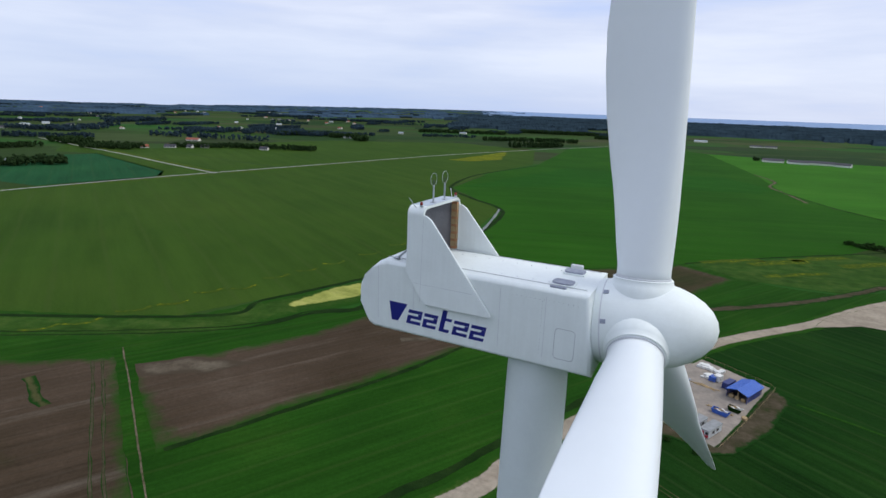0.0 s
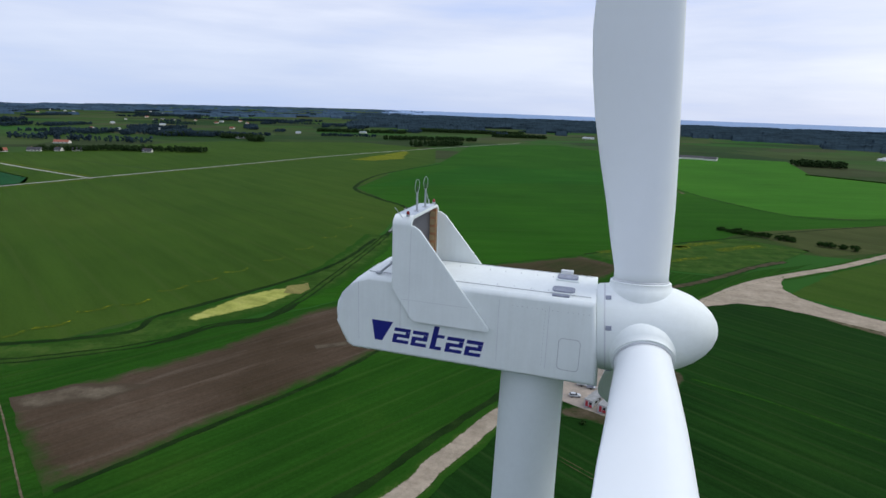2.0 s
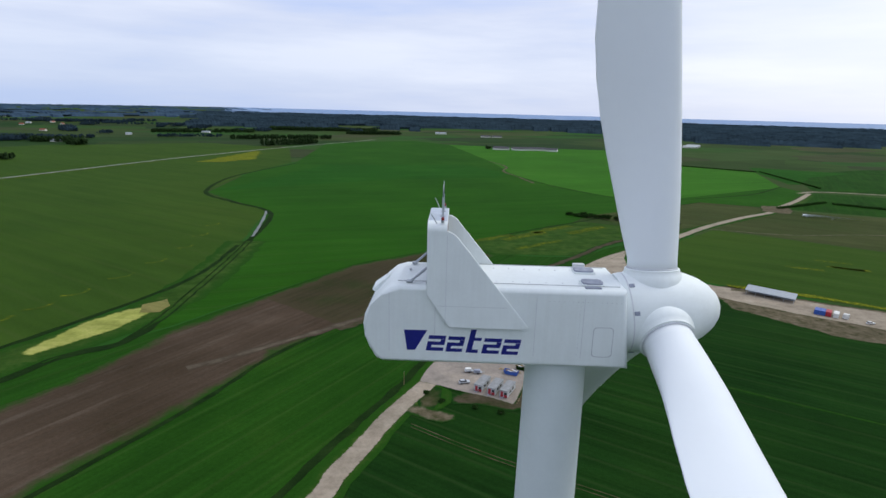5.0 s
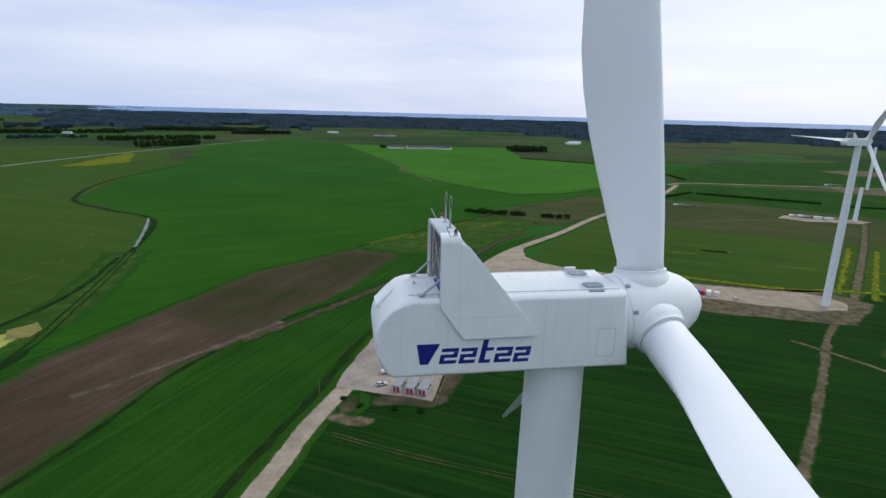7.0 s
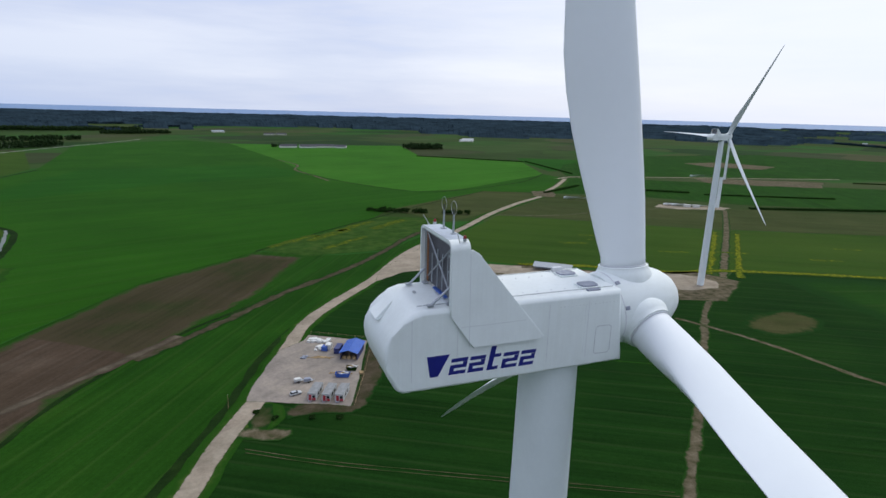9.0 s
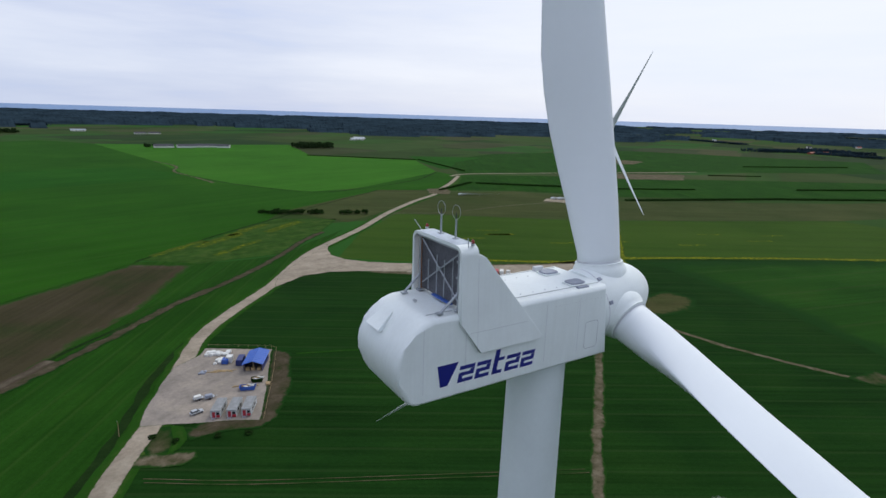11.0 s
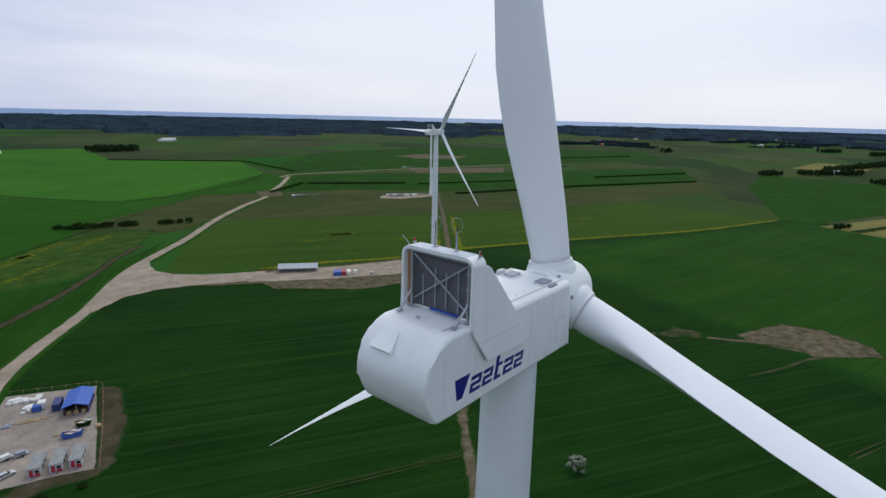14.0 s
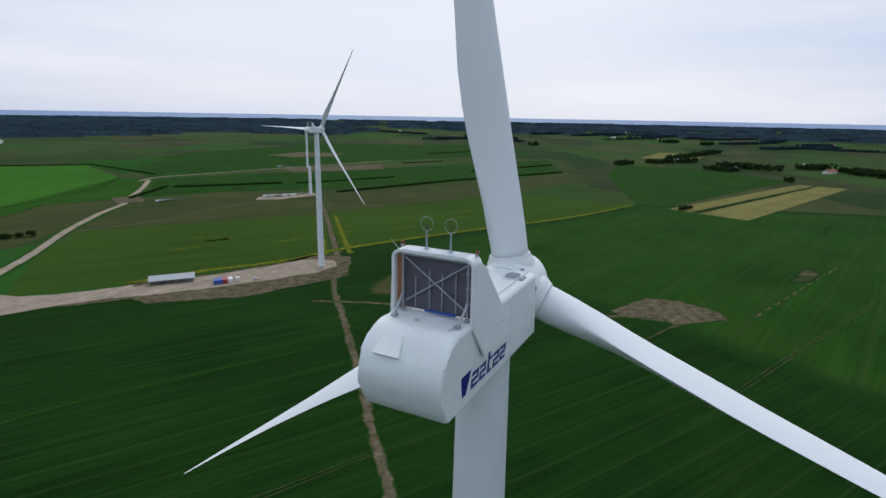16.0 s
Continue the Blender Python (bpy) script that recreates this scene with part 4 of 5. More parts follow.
    for s in (-1, 1):
        ys = sorted((s * 1.985, s * 2.12))
        bm = prism(fin, ys[0], ys[1], 0.03, 2)
        for v in bm.verts:  # the fin leans out a little towards its foot
            v.co.y += s * 0.048 * (97.4 - v.co.z)
        f = part("cooler_fin", bm, M_WHITE, cooler, "flat white side fin leaning outward", True, True)
        seam = prism([(-5.725, 97.30), (-5.725, 93.05), (-5.710, 93.05), (-5.710, 97.30)], *sorted((s * 2.10, s * 2.1235)))
        for v in seam.verts:
            v.co.y += s * 0.048 * (97.4 - v.co.z)
        part("fin_seam", seam, M_LIGHTSEAM, f)
        for k in range(26):
            x = -6.05 + 0.125 * k
            y0 = s * (2.12 + 0.048 * (97.4 - 93.98))
            part("rivet", boxed((x - 0.016, min(y0 - 0.01, y0 + 0.006), 93.965), (x + 0.016, max(y0 - 0.01, y0 + 0.006), 93.995)), M_SEAM, f)
        ys = sorted((s * 2.06, s * 2.18))
        part("fin_bracket", prism([(-6.58, 94.5), (-5.52, 92.99), (-5.30, 92.99), (-6.36, 94.5)], ys[0], ys[1]), M_SEAM, f, "dirty grey closing plate under the fin")
    part("radiator", boxed((-6.30, -1.98, 95.0), (-6.08, 1.74, 97.66)), M_RADIATOR, cooler, "dark grey ribbed radiator core")
    bm = bmesh.new()
    box(bm, (-6.34, 1.74, 94.95), (-5.75, 1.98, 97.6))
    part("plywood_panel", bm, M_BROWN, cooler, "brown plywood filler panel")
    for k in range(6):
        part("panel_opening", boxed((-5.752, 1.735, 95.1 + 0.42 * k), (-5.74, 1.96, 95.38 + 0.42 * k)), M_TIMBER, cooler)
        part("panel_opening", boxed((-6.30, 1.725, 95.1 + 0.42 * k), (-5.80, 1.74, 95.38 + 0.42 * k)), M_TIMBER, cooler)
    for s in (-1, 1):
        part("post", rod(bmesh.new(), (-6.52, s * 1.68 - 0.12, 94.97), (-6.52, s * 1.68 - 0.12, 97.7), 0.055), M_STEEL, cooler, "galvanised post", True)
        part("strut", rod(bmesh.new(), (-7.42, s * 1.62 - 0.14, 94.95), (-6.52, s * 1.68 - 0.12, 95.75), 0.06), M_STEEL, cooler, "", True)
        part("strut_foot", boxed((-7.56, s * 1.62 - 0.26, 94.93), (-7.28, s * 1.62 - 0.02, 95.02), 0.01), M_STEEL, cooler)
        part("strut_foot", boxed((-6.66, s * 1.68 - 0.24, 94.93), (-6.4, s * 1.68, 95.02), 0.01), M_STEEL, cooler)
        part("cross_brace", rod(bmesh.new(), (-6.44, s * 1.6 - 0.12, 97.5), (-6.44 - 0.03 * s, -s * 1.6 - 0.12, 95.35), 0.035), M_STEEL, cooler, "", True)
    for y, z in ((0.95, 96.6), (0.2, 97.0), (-0.45, 96.9), (-1.15, 97.1)):
        part("coolant_pipe", rod(bmesh.new(), (-6.40, y, 95.15), (-6.40, y, z), 0.028), M_STEEL, cooler, "", True)
    part("brace_clamp", boxed((-6.50, -0.22, 96.36), (-6.40, -0.02, 96.50), 0.01), M_STEEL, cooler)
    for z in (95.7, 96.4, 97.1):
        part("post_clamp", boxed((-6.60, -1.88, z), (-6.44, -1.72, z + 0.10), 0.01), M_STEEL, cooler)
    part("top_rail", boxed((-6.56, -1.9, 97.62), (-6.44, 1.75, 97.70), 0.01), M_STEEL, cooler)
    part("top_plate", boxed((-6.60, -1.62, 97.868), (-5.74, 1.62, 97.888), 0.005), M_GALV, cooler, "dull galvanised top plate of the cooler")
    part("blue_tray", boxed((-6.55, -1.2, 95.02), (-6.38, 0.4, 95.10), 0.01), M_BLUEPAINT, cooler, "blue plastic tray")
    if not detail:
        return wt

    for y in (-0.64, 0.61):
        ant = part("sensor_mast", rod(bmesh.new(), (-5.98, y, 97.88), (-5.98, y, 98.78), 0.05, 0.042), M_STEEL, cooler, "galvanised wind sensor mast", True)
        part("sensor", rod(bmesh.new(), (-5.98, y, 98.78), (-5.98, y, 99.06), 0.03, 0.022), M_GAP, ant, "dark ultrasonic wind sensor", True)
        bm = bmesh.new()
        seg, r = 40, 0.32
        rings = []
        for i in range(seg):
            a = 2 * math.pi * i / seg
            c = Vector((-5.98, y + r * math.sin(a), 99.08 + r * math.cos(a)))
            out = Vector((0, math.sin(a), math.cos(a)))
            rings.append([bm.verts.new(c + out * (0.010 * math.cos(b)) + Vector((0.010 * math.sin(b), 0, 0))) for b in (0, 1.57, 3.14, 4.71)])
        for i in range(seg):
            for j in range(4):
                bm.faces.new((rings[i][j], rings[i][(j + 1) % 4], rings[(i + 1) % seg][(j + 1) % 4], rings[(i + 1) % seg][j]))
        part("lightning_ring", bm, M_STEEL, ant, "thin metal ring round the sensor", True)
        part("mast_foot", boxed((-6.1, y - 0.12, 97.884), (-5.86, y + 0.12, 97.93), 0.01), M_STEEL, ant)
    for s in (-1, 1):
        lamp = part("beacon", lathe([(0.0, 97.90), (0.085, 97.90), (0.085, 98.0), (0, 98.0)], 16), M_STEEL, cooler, "red aviation warning beacon", True)
        lamp.matrix_basis = Matrix.Translation((-5.95, s * 1.93, -0.05))
        part("beacon_glass", lathe([(0.07, 98.0), (0.075, 98.03), (0.07, 98.11), (0.04, 98.15), (0, 98.16)], 16), M_RED, lamp, "red lens", True)
        part("rod_mast", rod(bmesh.new(), (-6.2, s * 2.0, 97.78), (-6.45, s * 2.28, 98.28), 0.018), M_STEEL, cooler, "thin slanting lightning rod", True)

    # roof: hatches, boxes, bolts, seams
    for x, y in ((1.20, -1.12), (1.24, 0.93)):
        bm = bmesh.new()
        pts = rounded_rect(x, y, 0.98, 0.72, 0.2, 2)
        lo = [bm.verts.new((px, py, 94.93)) for px, py in pts]
        hi = [bm.verts.new((px, py, 95.05)) for px, py in pts]
        bm.faces.new(hi)
        for i in range(len(pts)):
            j = (i + 1) % len(pts)
            bm.faces.new((lo[i], lo[j], hi[j], hi[i]))
        h = part("roof_hatch", bm, M_HATCH, nacelle, "grey octagonal roof hatch")
        for px, py in rounded_rect(x, y, 0.82, 0.56, 0.12, 1):
            part("hatch_bolt", rod(bmesh.new(), (px, py, 95.04), (px, py, 95.075), 0.03, seg=6), M_STEEL, h)
        part("hatch_rim", boxed((x - 0.53, y - 0.40, 94.9), (x + 0.53, y + 0.40, 94.985), 0.02), M_WHITE, nacelle)
    part("lifting_bracket", boxed((0.75, -1.86, 94.66), (1.5, -1.66, 94.98), 0.03), M_HATCH, nacelle, "grey lifting bracket on the roof edge")
    part("lifting_bracket", boxed((0.85, 1.55, 94.9), (1.45, 1.8, 95.14), 0.03), M_LIGHTSEAM, nacelle, "pale box beside the far hatch")
    for k in range(8):
        for y in (-1.3, 0.9):
            part("roof_bolt", rod(bmesh.new(), (-4.9 + 0.78 * k, y, 94.94), (-4.9 + 0.78 * k, y, 94.98), 0.026, seg=8), M_LIGHTSEAM, nacelle)
    part("roof_seam", boxed((-5.6, -1.62, 94.94), (2.4, -1.60, 94.972)), M_SEAM, nacelle)
    part("roof_seam", boxed((-5.6, 1.60, 94.94), (2.4, 1.62, 94.972)), M_SEAM, nacelle)
    part("roof_seam", boxed((-8.0, -1.62, 94.93), (-6.66, -1.60, 94.966)), M_SEAM, nacelle)
    part("roof_clip", boxed((-7.6, 0.1, 94.94), (-7.48, 0.3, 95.02), 0.01), M_SEAM, nacelle)
    # rear scoop
    bm = bmesh.new()
    vs = [bm.verts.new(v) for v in ((-8.60, 0.30, 94.60), (-8.60, 1.16, 94.60), (-9.46, 1.34, 93.92), (-9.46, 0.02, 93.92), (-9.36, 0.02, 93.82), (-9.36, 1.34, 93.82), (-8.9, 0.2, 94.0), (-8.9, 1.2, 94.0))]
    for f in ((0, 1, 2, 3), (3, 2, 5, 4), (0, 3, 4, 6), (1, 7, 5, 2), (4, 5, 7, 6), (0, 6, 7, 1)):
        bm.faces.new([vs[i] for i in f])
    part("rear_vent_hood", bm, M_WHITE, nacelle, "small sloping vent hood on the rear face")
    # side seams, door, rivets
    for s in (-1, 1):
        y = s * 2.102
        for x in (-8.35, -6.2, -1.5, 0.72):
            ys = sorted((s * 2.004, s * 2.1025))
            part("panel_seam", boxed((x - 0.009, ys[0], 91.55), (x + 0.009, ys[1], 94.5)), M_LIGHTSEAM, nacelle)
        a = rounded_rect(1.70, 92.36, 0.95, 1.50, 0.2)
        b = rounded_rect(1.70, 92.36, 0.905, 1.455, 0.18)
        part("side_door", loop_strip(a, b, y, -s * 0.01), M_SEAM, nacelle, "rounded outline of the side door")
        bm = bmesh.new()
        for i in range(26):
            rod(bm, (-6.2 + i * 0.138, s * 2.134, 94.06), (-6.2 + i * 0.138, s * 2.142, 94.06), 0.02, seg=6)
        for i in range(16):
            rod(bm, (0.55, s * 2.099, 91.7 + i * 0.17), (0.55, s * 2.106, 91.7 + i * 0.17), 0.016, seg=6)
            rod(bm, (-0.9 + i * 0.22, s * 2.099, 94.32), (-0.9 + i * 0.22, s * 2.106, 94.32), 0.016, seg=6)
        tagged(part("rivets", bm, M_SEAM, nacelle, "rows of small rivets"), kind="stuff")
    part("drain_channel", boxed((-5.6, -0.5, 91.02), (-2.2, 0.5, 91.14), 0.03), M_WHITE, nacelle)

    # lettering replaced by plain slanting bars of the same size and colour, on the visible side
    def bar(x0, x1, z0, z1, taper=0.0):
        lean = 0.2
        z_mid = 91.62
        dz = -0.022 * (x0 + 7.6)
        q = [(x0 + lean * (z0 - z_mid) + taper, z0 + dz), (x1 + lean * (z0 - z_mid) - taper, z0 + dz), (x1 + lean * (z1 - z_mid), z1 + dz), (x0 + lean * (z1 - z_mid), z1 + dz)]
        part("sign_bar", prism(q, -2.106, -2.094), M_BLUE, nacelle, "dark blue slanting bar of the sign")
    x = -7.62
    bar(x - 0.24, x + 0.86, 91.66, 92.68, 0.36)
    for x0, x1 in ((-6.62, -5.80), (-5.68, -4.90), (-3.98, -3.16), (-3.04, -2.26)):
        for z0, z1 in ((91.68, 91.85), (91.98, 92.15), (92.28, 92.46)):
            bar(x0, x1, z0, z1)
        bar(x0, x0 + 0.22, 91.85, 91.98)
        bar(x1 - 0.22, x1, 92.15, 92.28)
    bar(-4.72, -4.46, 91.68, 92.86)
    bar(-4.46, -4.12, 92.30, 92.46)
    bar(-4.46, -4.16, 91.68, 91.85)
    # small vents on the hub
    for ang in (-31.5, -72, 88.5, 48, 208.5, 168):
        v = part("hub_vent", boxed((-0.12, -0.10, -0.02), (0.12, 0.10, 0.05), 0.015), M_HATCH, hub, "small grey hub vent")
        a = radians(ang)
        v.matrix_basis = pose(0, 0, 0, 0, 0, 0) @ Matrix.Rotation(math.pi - a, 4, "Z") @ pose(2.0, 0, -1.25, 0, 90, 0)
    bm = lathe([(1.985, -1.44), (2.0, -1.43), (2.0, -1.38), (1.99, -1.37)], 56)
    part("spinner_seam", bm, M_LIGHTSEAM, hub, "", True)
    return wt


wind_turbine((-0.05, 0.09, 0), (81.8, -37.3, -157.3), "white three-bladed wind turbine with a roof cooler and blue sign bars", True)
wind_turbine((262.3, 233.3, 0.2), (1, 121, 241), "distant white wind turbine standing on a gravel pad", False)


# ---- trees, hedges, woods ----
def blob(verts, faces, c, r, rng, squash=0.8):
    """One ragged leaf clump of 20 faces."""
    base = len(verts)
    for v in ICO_V:
        k = r * rng.uniform(0.65, 1.25)
        verts.append((c[0] + v[0] * k, c[1] + v[1] * k, c[2] + v[2] * k * squash))
    faces.extend(tuple(base + i for i in f) for f in ICO_F)


_ico = bmesh.new()
bmesh.ops.create_icosphere(_ico, subdivisions=1, radius=1.0)
ICO_V = [tuple(v.co) for v in _ico.verts]
ICO_F = [tuple(v.index for v in f.verts) for f in _ico.faces]
_ico.free()


def leaf_tuft(verts, faces, c, r, rng, count):
    """Loose small leaves round a point."""
    for _ in range(count):
        d = Vector((rng.gauss(0, 1), rng.gauss(0, 1), rng.gauss(0, 0.8))).normalized() * r * rng.uniform(0.5, 1.15)
        p = Vector(c) + d
        a = Vector((rng.uniform(-1, 1), rng.uniform(-1, 1), rng.uniform(-1, 1))).normalized() * r * 0.34
        b = d.cross(a)
        b = b.normalized() * r * 0.22 if b.length > 1e-6 else Vector((0, 0, r * 0.2))
        k = len(verts)
        verts.extend([tuple(p - a), tuple(p + b), tuple(p + a), tuple(p - b)])
        faces.append((k, k + 1, k + 2, k + 3))


def bush_thing(name, x, y, h, w, leaf, label, category, group, rng):
    x, y = x * PLAN, y * PLAN
    t = thing(name, label, category, group, at=Matrix.Translation((x, y, 0.05)))
    bm = bmesh.new()
    rod(bm, (0, 0, -0.1), (0.05, 0.02, h * 0.45), w * 0.06, w * 0.04, 6)
    for k in range(4):
        a = k * 1.57 + rng.uniform(0, 1)
        rod(bm, (0, 0, h * 0.25), (math.cos(a) * w * 0.3, math.sin(a) * w * 0.3, h * 0.65), w * 0.035, w * 0.015, 5)
    part("trunk", bm, M_BARK, t, "short branching stem")
    vs, fs = [], []
    for _ in range(26):
        a, q = rng.uniform(0, 6.28), math.sqrt(rng.random()) * w * 0.42
        z = h * rng.uniform(0.28, 0.95) * (1 - 0.35 * q / w)
        c = (math.cos(a) * q, math.sin(a) * q, z)
        blob(vs, fs, c, w * 0.11, rng)
        leaf_tuft(vs, fs, c, w * 0.16, rng, 22)
    crown = new("crown", mesh_from("crown", vs, fs, leaf))
    crown.parent = t
    return t


rng = random.Random(5)
bush_thing("flowering_bush", 113.5, 45.5, 4.6, 5.6, M_BLOSSOM, "pale flowering hawthorn bush alone in the dark field", "bush", "", rng)
for x, y in ((114, 539), (123, 533.5), (132.5, 529), (142, 524), (151, 519), (161, 515), (119, 536), (128, 531), (137, 527), (147, 521), (156, 517), (166, 513), (186, 503), (194, 501), (202, 498), (209, 494)):
    bush_thing("bush", x + rng.uniform(-2, 2), y + rng.uniform(-2, 2), rng.uniform(3.4, 5.6), rng.uniform(6, 9.5), M_LEAF2, "dark green roadside bush at a field edge", "bush", "bushes on the field edge", rng)
for x, y in ((13, 146), (-8, 152), (4, 149), (-14, 158)):
    bush_thing("weed_clump", x, y, 1.2, 2.6, M_LEAF2, "low green weeds on the yard's earth bank", "weeds", "weeds round the yard", rng)


def wood(name, strips, label, category, leaf, seed, density=1.0):
    """Trees along plan strips (x0, y0, x1, y1, width, height): trunks, clumps and loose leaves in one mesh."""
    r_ = random.Random(seed)
    vs, fs = [], []
    for x0, y0, x1, y1, w, h in strips:
        length = math.hypot(x1 - x0, y1 - y0)
        n = max(3, int(density * length * max(w, 6) / (h * h * 0.30)))
        for _ in range(n):
            t, o = r_.random(), r_.uniform(-0.5, 0.5) * w
            nx, ny = -(y1 - y0) / max(length, 1), (x1 - x0) / max(length, 1)
            px, py = (x0 + (x1 - x0) * t + nx * o) * PLAN, (y0 + (y1 - y0) * t + ny * o) * PLAN
            sx, sy, sz, k = spot(px, py)
            hh = h * r_.uniform(0.6, 1.15) * k
            b = len(vs)
            q = 0.03 * hh
            vs.extend([(sx - q, sy - q, sz - 0.2), (sx + q, sy - q, sz - 0.2), (sx, sy + q, sz - 0.2), (sx, sy, sz + hh * 0.6)])
            fs.extend([(b, b + 1, b + 3), (b + 1, b + 2, b + 3), (b + 2, b, b + 3)])
            for j in range(5):
                a = r_.uniform(0, 6.28)
                d = hh * r_.uniform(0.05, 0.3)
                blob(vs, fs, (sx + d * math.cos(a), sy + d * math.sin(a), sz + hh * (0.3 + 0.14 * j)), hh * r_.uniform(0.15, 0.27), r_)
    ob = new(name, mesh_from(name, vs, fs, leaf))
    return tagged(ob, label, category, kind="stuff")


wood("tree_belt", [(-1230, 500, -1213, 600, 30, 11), (-940, 380, -900, 470, 60, 12), (-1335, 700, -1230, 690, 60, 13), (-1160, 660, -1060, 700, 70, 11), (-1060, 780, -985, 845, 40, 10), (-990, 850, -800, 935, 34, 11)], "dark tree belts round distant houses", "trees", M_LEAF, 11)
wood("tree_belt", [(-1270, 1310, -1180, 1470, 40, 13), (-1110, 1380, -1000, 1420, 60, 14), (-960, 1300, -930, 1330, 70, 15), (-1130, 1990, -812, 2170, 46, 15), (-720, 1700, -440, 1860, 40, 14), (-530, 1450, -417, 1600, 46, 16), (-460, 2250, -250, 2330, 60, 15), (-860, 2480, -380, 2560, 80, 16)], "dark tree rows between far fields", "trees", M_LEAF, 12)
wood("small_wood", [(438, 1495, 551, 1489, 44, 16)], "small dense conifer wood in a field", "wood", M_LEAF, 13, 1.5)
wood("farm_trees", [(1265, 205, 1330, 190, 26, 9), (1360, 150, 1470, 60, 30, 11), (1500, 120, 1950, 20, 30, 12), (1290, 20, 1245, -30, 36, 9), (1380, 0, 1330, -120, 40, 12), (1400, -160, 1480, -220, 36, 12), (1400, -240, 1300, -300, 60, 12), (1090, -110, 1110, -120, 14, 9), (660, 30, 680, 22, 10, 5)], "trees round a farmstead", "trees", M_LEAF, 14)
wood("lone_tree", [(1937, 610, 1960, 640, 40, 16), (2600, 250, 2680, 200, 40, 14), (2500, 80, 2590, 60, 40, 14)], "round dark trees in open fields", "trees", M_LEAF, 15)
wood("hedge", [(378, 622, 470, 679, 5, 2.2), (472, 668, 590, 580, 7, 2.4), (560, 452, 792, 373, 7, 2.4), (792, 370, 1014, 268, 7, 2.4), (600, 560, 760, 488, 4, 1.8), (930, 420, 1160, 330, 4, 2.5), (1000, 620, 1100, 570, 4, 1.8), (1300, 720, 1600, 622, 5, 2.2), (600, 1080, 560, 830, 3, 2), (392, 1240, 590, 1075, 3, 2)], "low dark field hedges", "hedge", M_LEAF2, 16, 1.5)
far_strips = []
r2 = random.Random(21)
for _ in range(150):
    a, R = radians(r2.uniform(98, 172)), 1500 * math.exp(r2.uniform(0.12, 1.75))
    if R < 2300 and a < radians(116):
        continue
    x, y, ln, dr = R * math.cos(a), R * math.sin(a), r2.uniform(80, 420), r2.choice((0.4, 2.0)) + r2.uniform(-0.25, 0.25)
    far_strips.append((x, y, x + ln * math.cos(dr), y + ln * math.sin(dr), r2.uniform(20, 70), r2.uniform(10, 16)))
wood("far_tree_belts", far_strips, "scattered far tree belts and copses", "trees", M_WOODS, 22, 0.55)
far_strips = []
for _ in range(60):
    a, R = radians(r2.uniform(-24, 30)), 2300 * math.exp(r2.uniform(0.0, 1.2))
    x, y, ln, dr = R * math.cos(a), R * math.sin(a), r2.uniform(100, 500), r2.choice((-0.4, 1.2)) + r2.uniform(-0.25, 0.25)
    far_strips.append((x, y, x + ln * math.cos(dr), y + ln * math.sin(dr), r2.uniform(20, 70), r2.uniform(9, 14)))
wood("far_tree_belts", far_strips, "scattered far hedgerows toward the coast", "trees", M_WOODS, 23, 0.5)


def forest(name, az0, az1, r0, r1, seed, cover, label, leaf=M_WOODS, tall=1.0):
    """Distant forest canopy: a ragged raised sheet of crowns with clearings and open rims."""
    r_ = random.Random(seed)
    na = int((az1 - az0) / 0.16)
    verts, faces = [], []
    keep = {}
    for i in range(27):
        for k in range(na + 1):
            a = radians(az0 + (az1 - az0) * k / na)
            R = r0 * (min(r1, land_end(a) * 0.97) / r0) ** (i / 26)
            x, y = R * math.cos(a), R * math.sin(a)
            nz = noise.fractal((x / 900, y / 900, seed), 1.0, 2.0, 4)
            edge = min(1.0, k / 40, (na - k) / 40)
            keep[i, k] = nz + cover + 0.25 * (i / 26) - 0.6 * (1 - edge) - 0.9 * max(0.0, 1 - i / 5) > 0.0
            sx, sy, sz, s = spot(x, y)
            h = (15 + 7 * r_.random() + 10 * noise.noise((x / 300, y / 300, 2.0))) * s * tall if keep[i, k] else -2.0
            verts.append((sx, sy, sz + h))
    w = na + 1
    for i in range(26):
        for k in range(na):
            if sum((keep[i, k], keep[i + 1, k], keep[i, k + 1], keep[i + 1, k + 1])) >= 1:
                faces.append((i * w + k, (i + 1) * w + k, (i + 1) * w + k + 1, i * w + k + 1))
    ob = new(name, mesh_from(name, verts, faces, leaf))
    return tagged(ob, label, "forest", kind="stuff")


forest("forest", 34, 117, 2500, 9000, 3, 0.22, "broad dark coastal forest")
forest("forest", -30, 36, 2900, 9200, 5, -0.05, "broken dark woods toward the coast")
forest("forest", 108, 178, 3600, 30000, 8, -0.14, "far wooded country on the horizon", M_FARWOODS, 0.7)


# ---- buildings and site clutter ----
def facing(x, y, deg, z=0.0):
    sx, sy, sz, k = spot(x * PLAN, y * PLAN)
    return Matrix.Translation((sx, sy, sz + z)) @ Matrix.Rotation(radians(deg), 4, "Z") @ Matrix.Diagonal((k, k, k, 1))


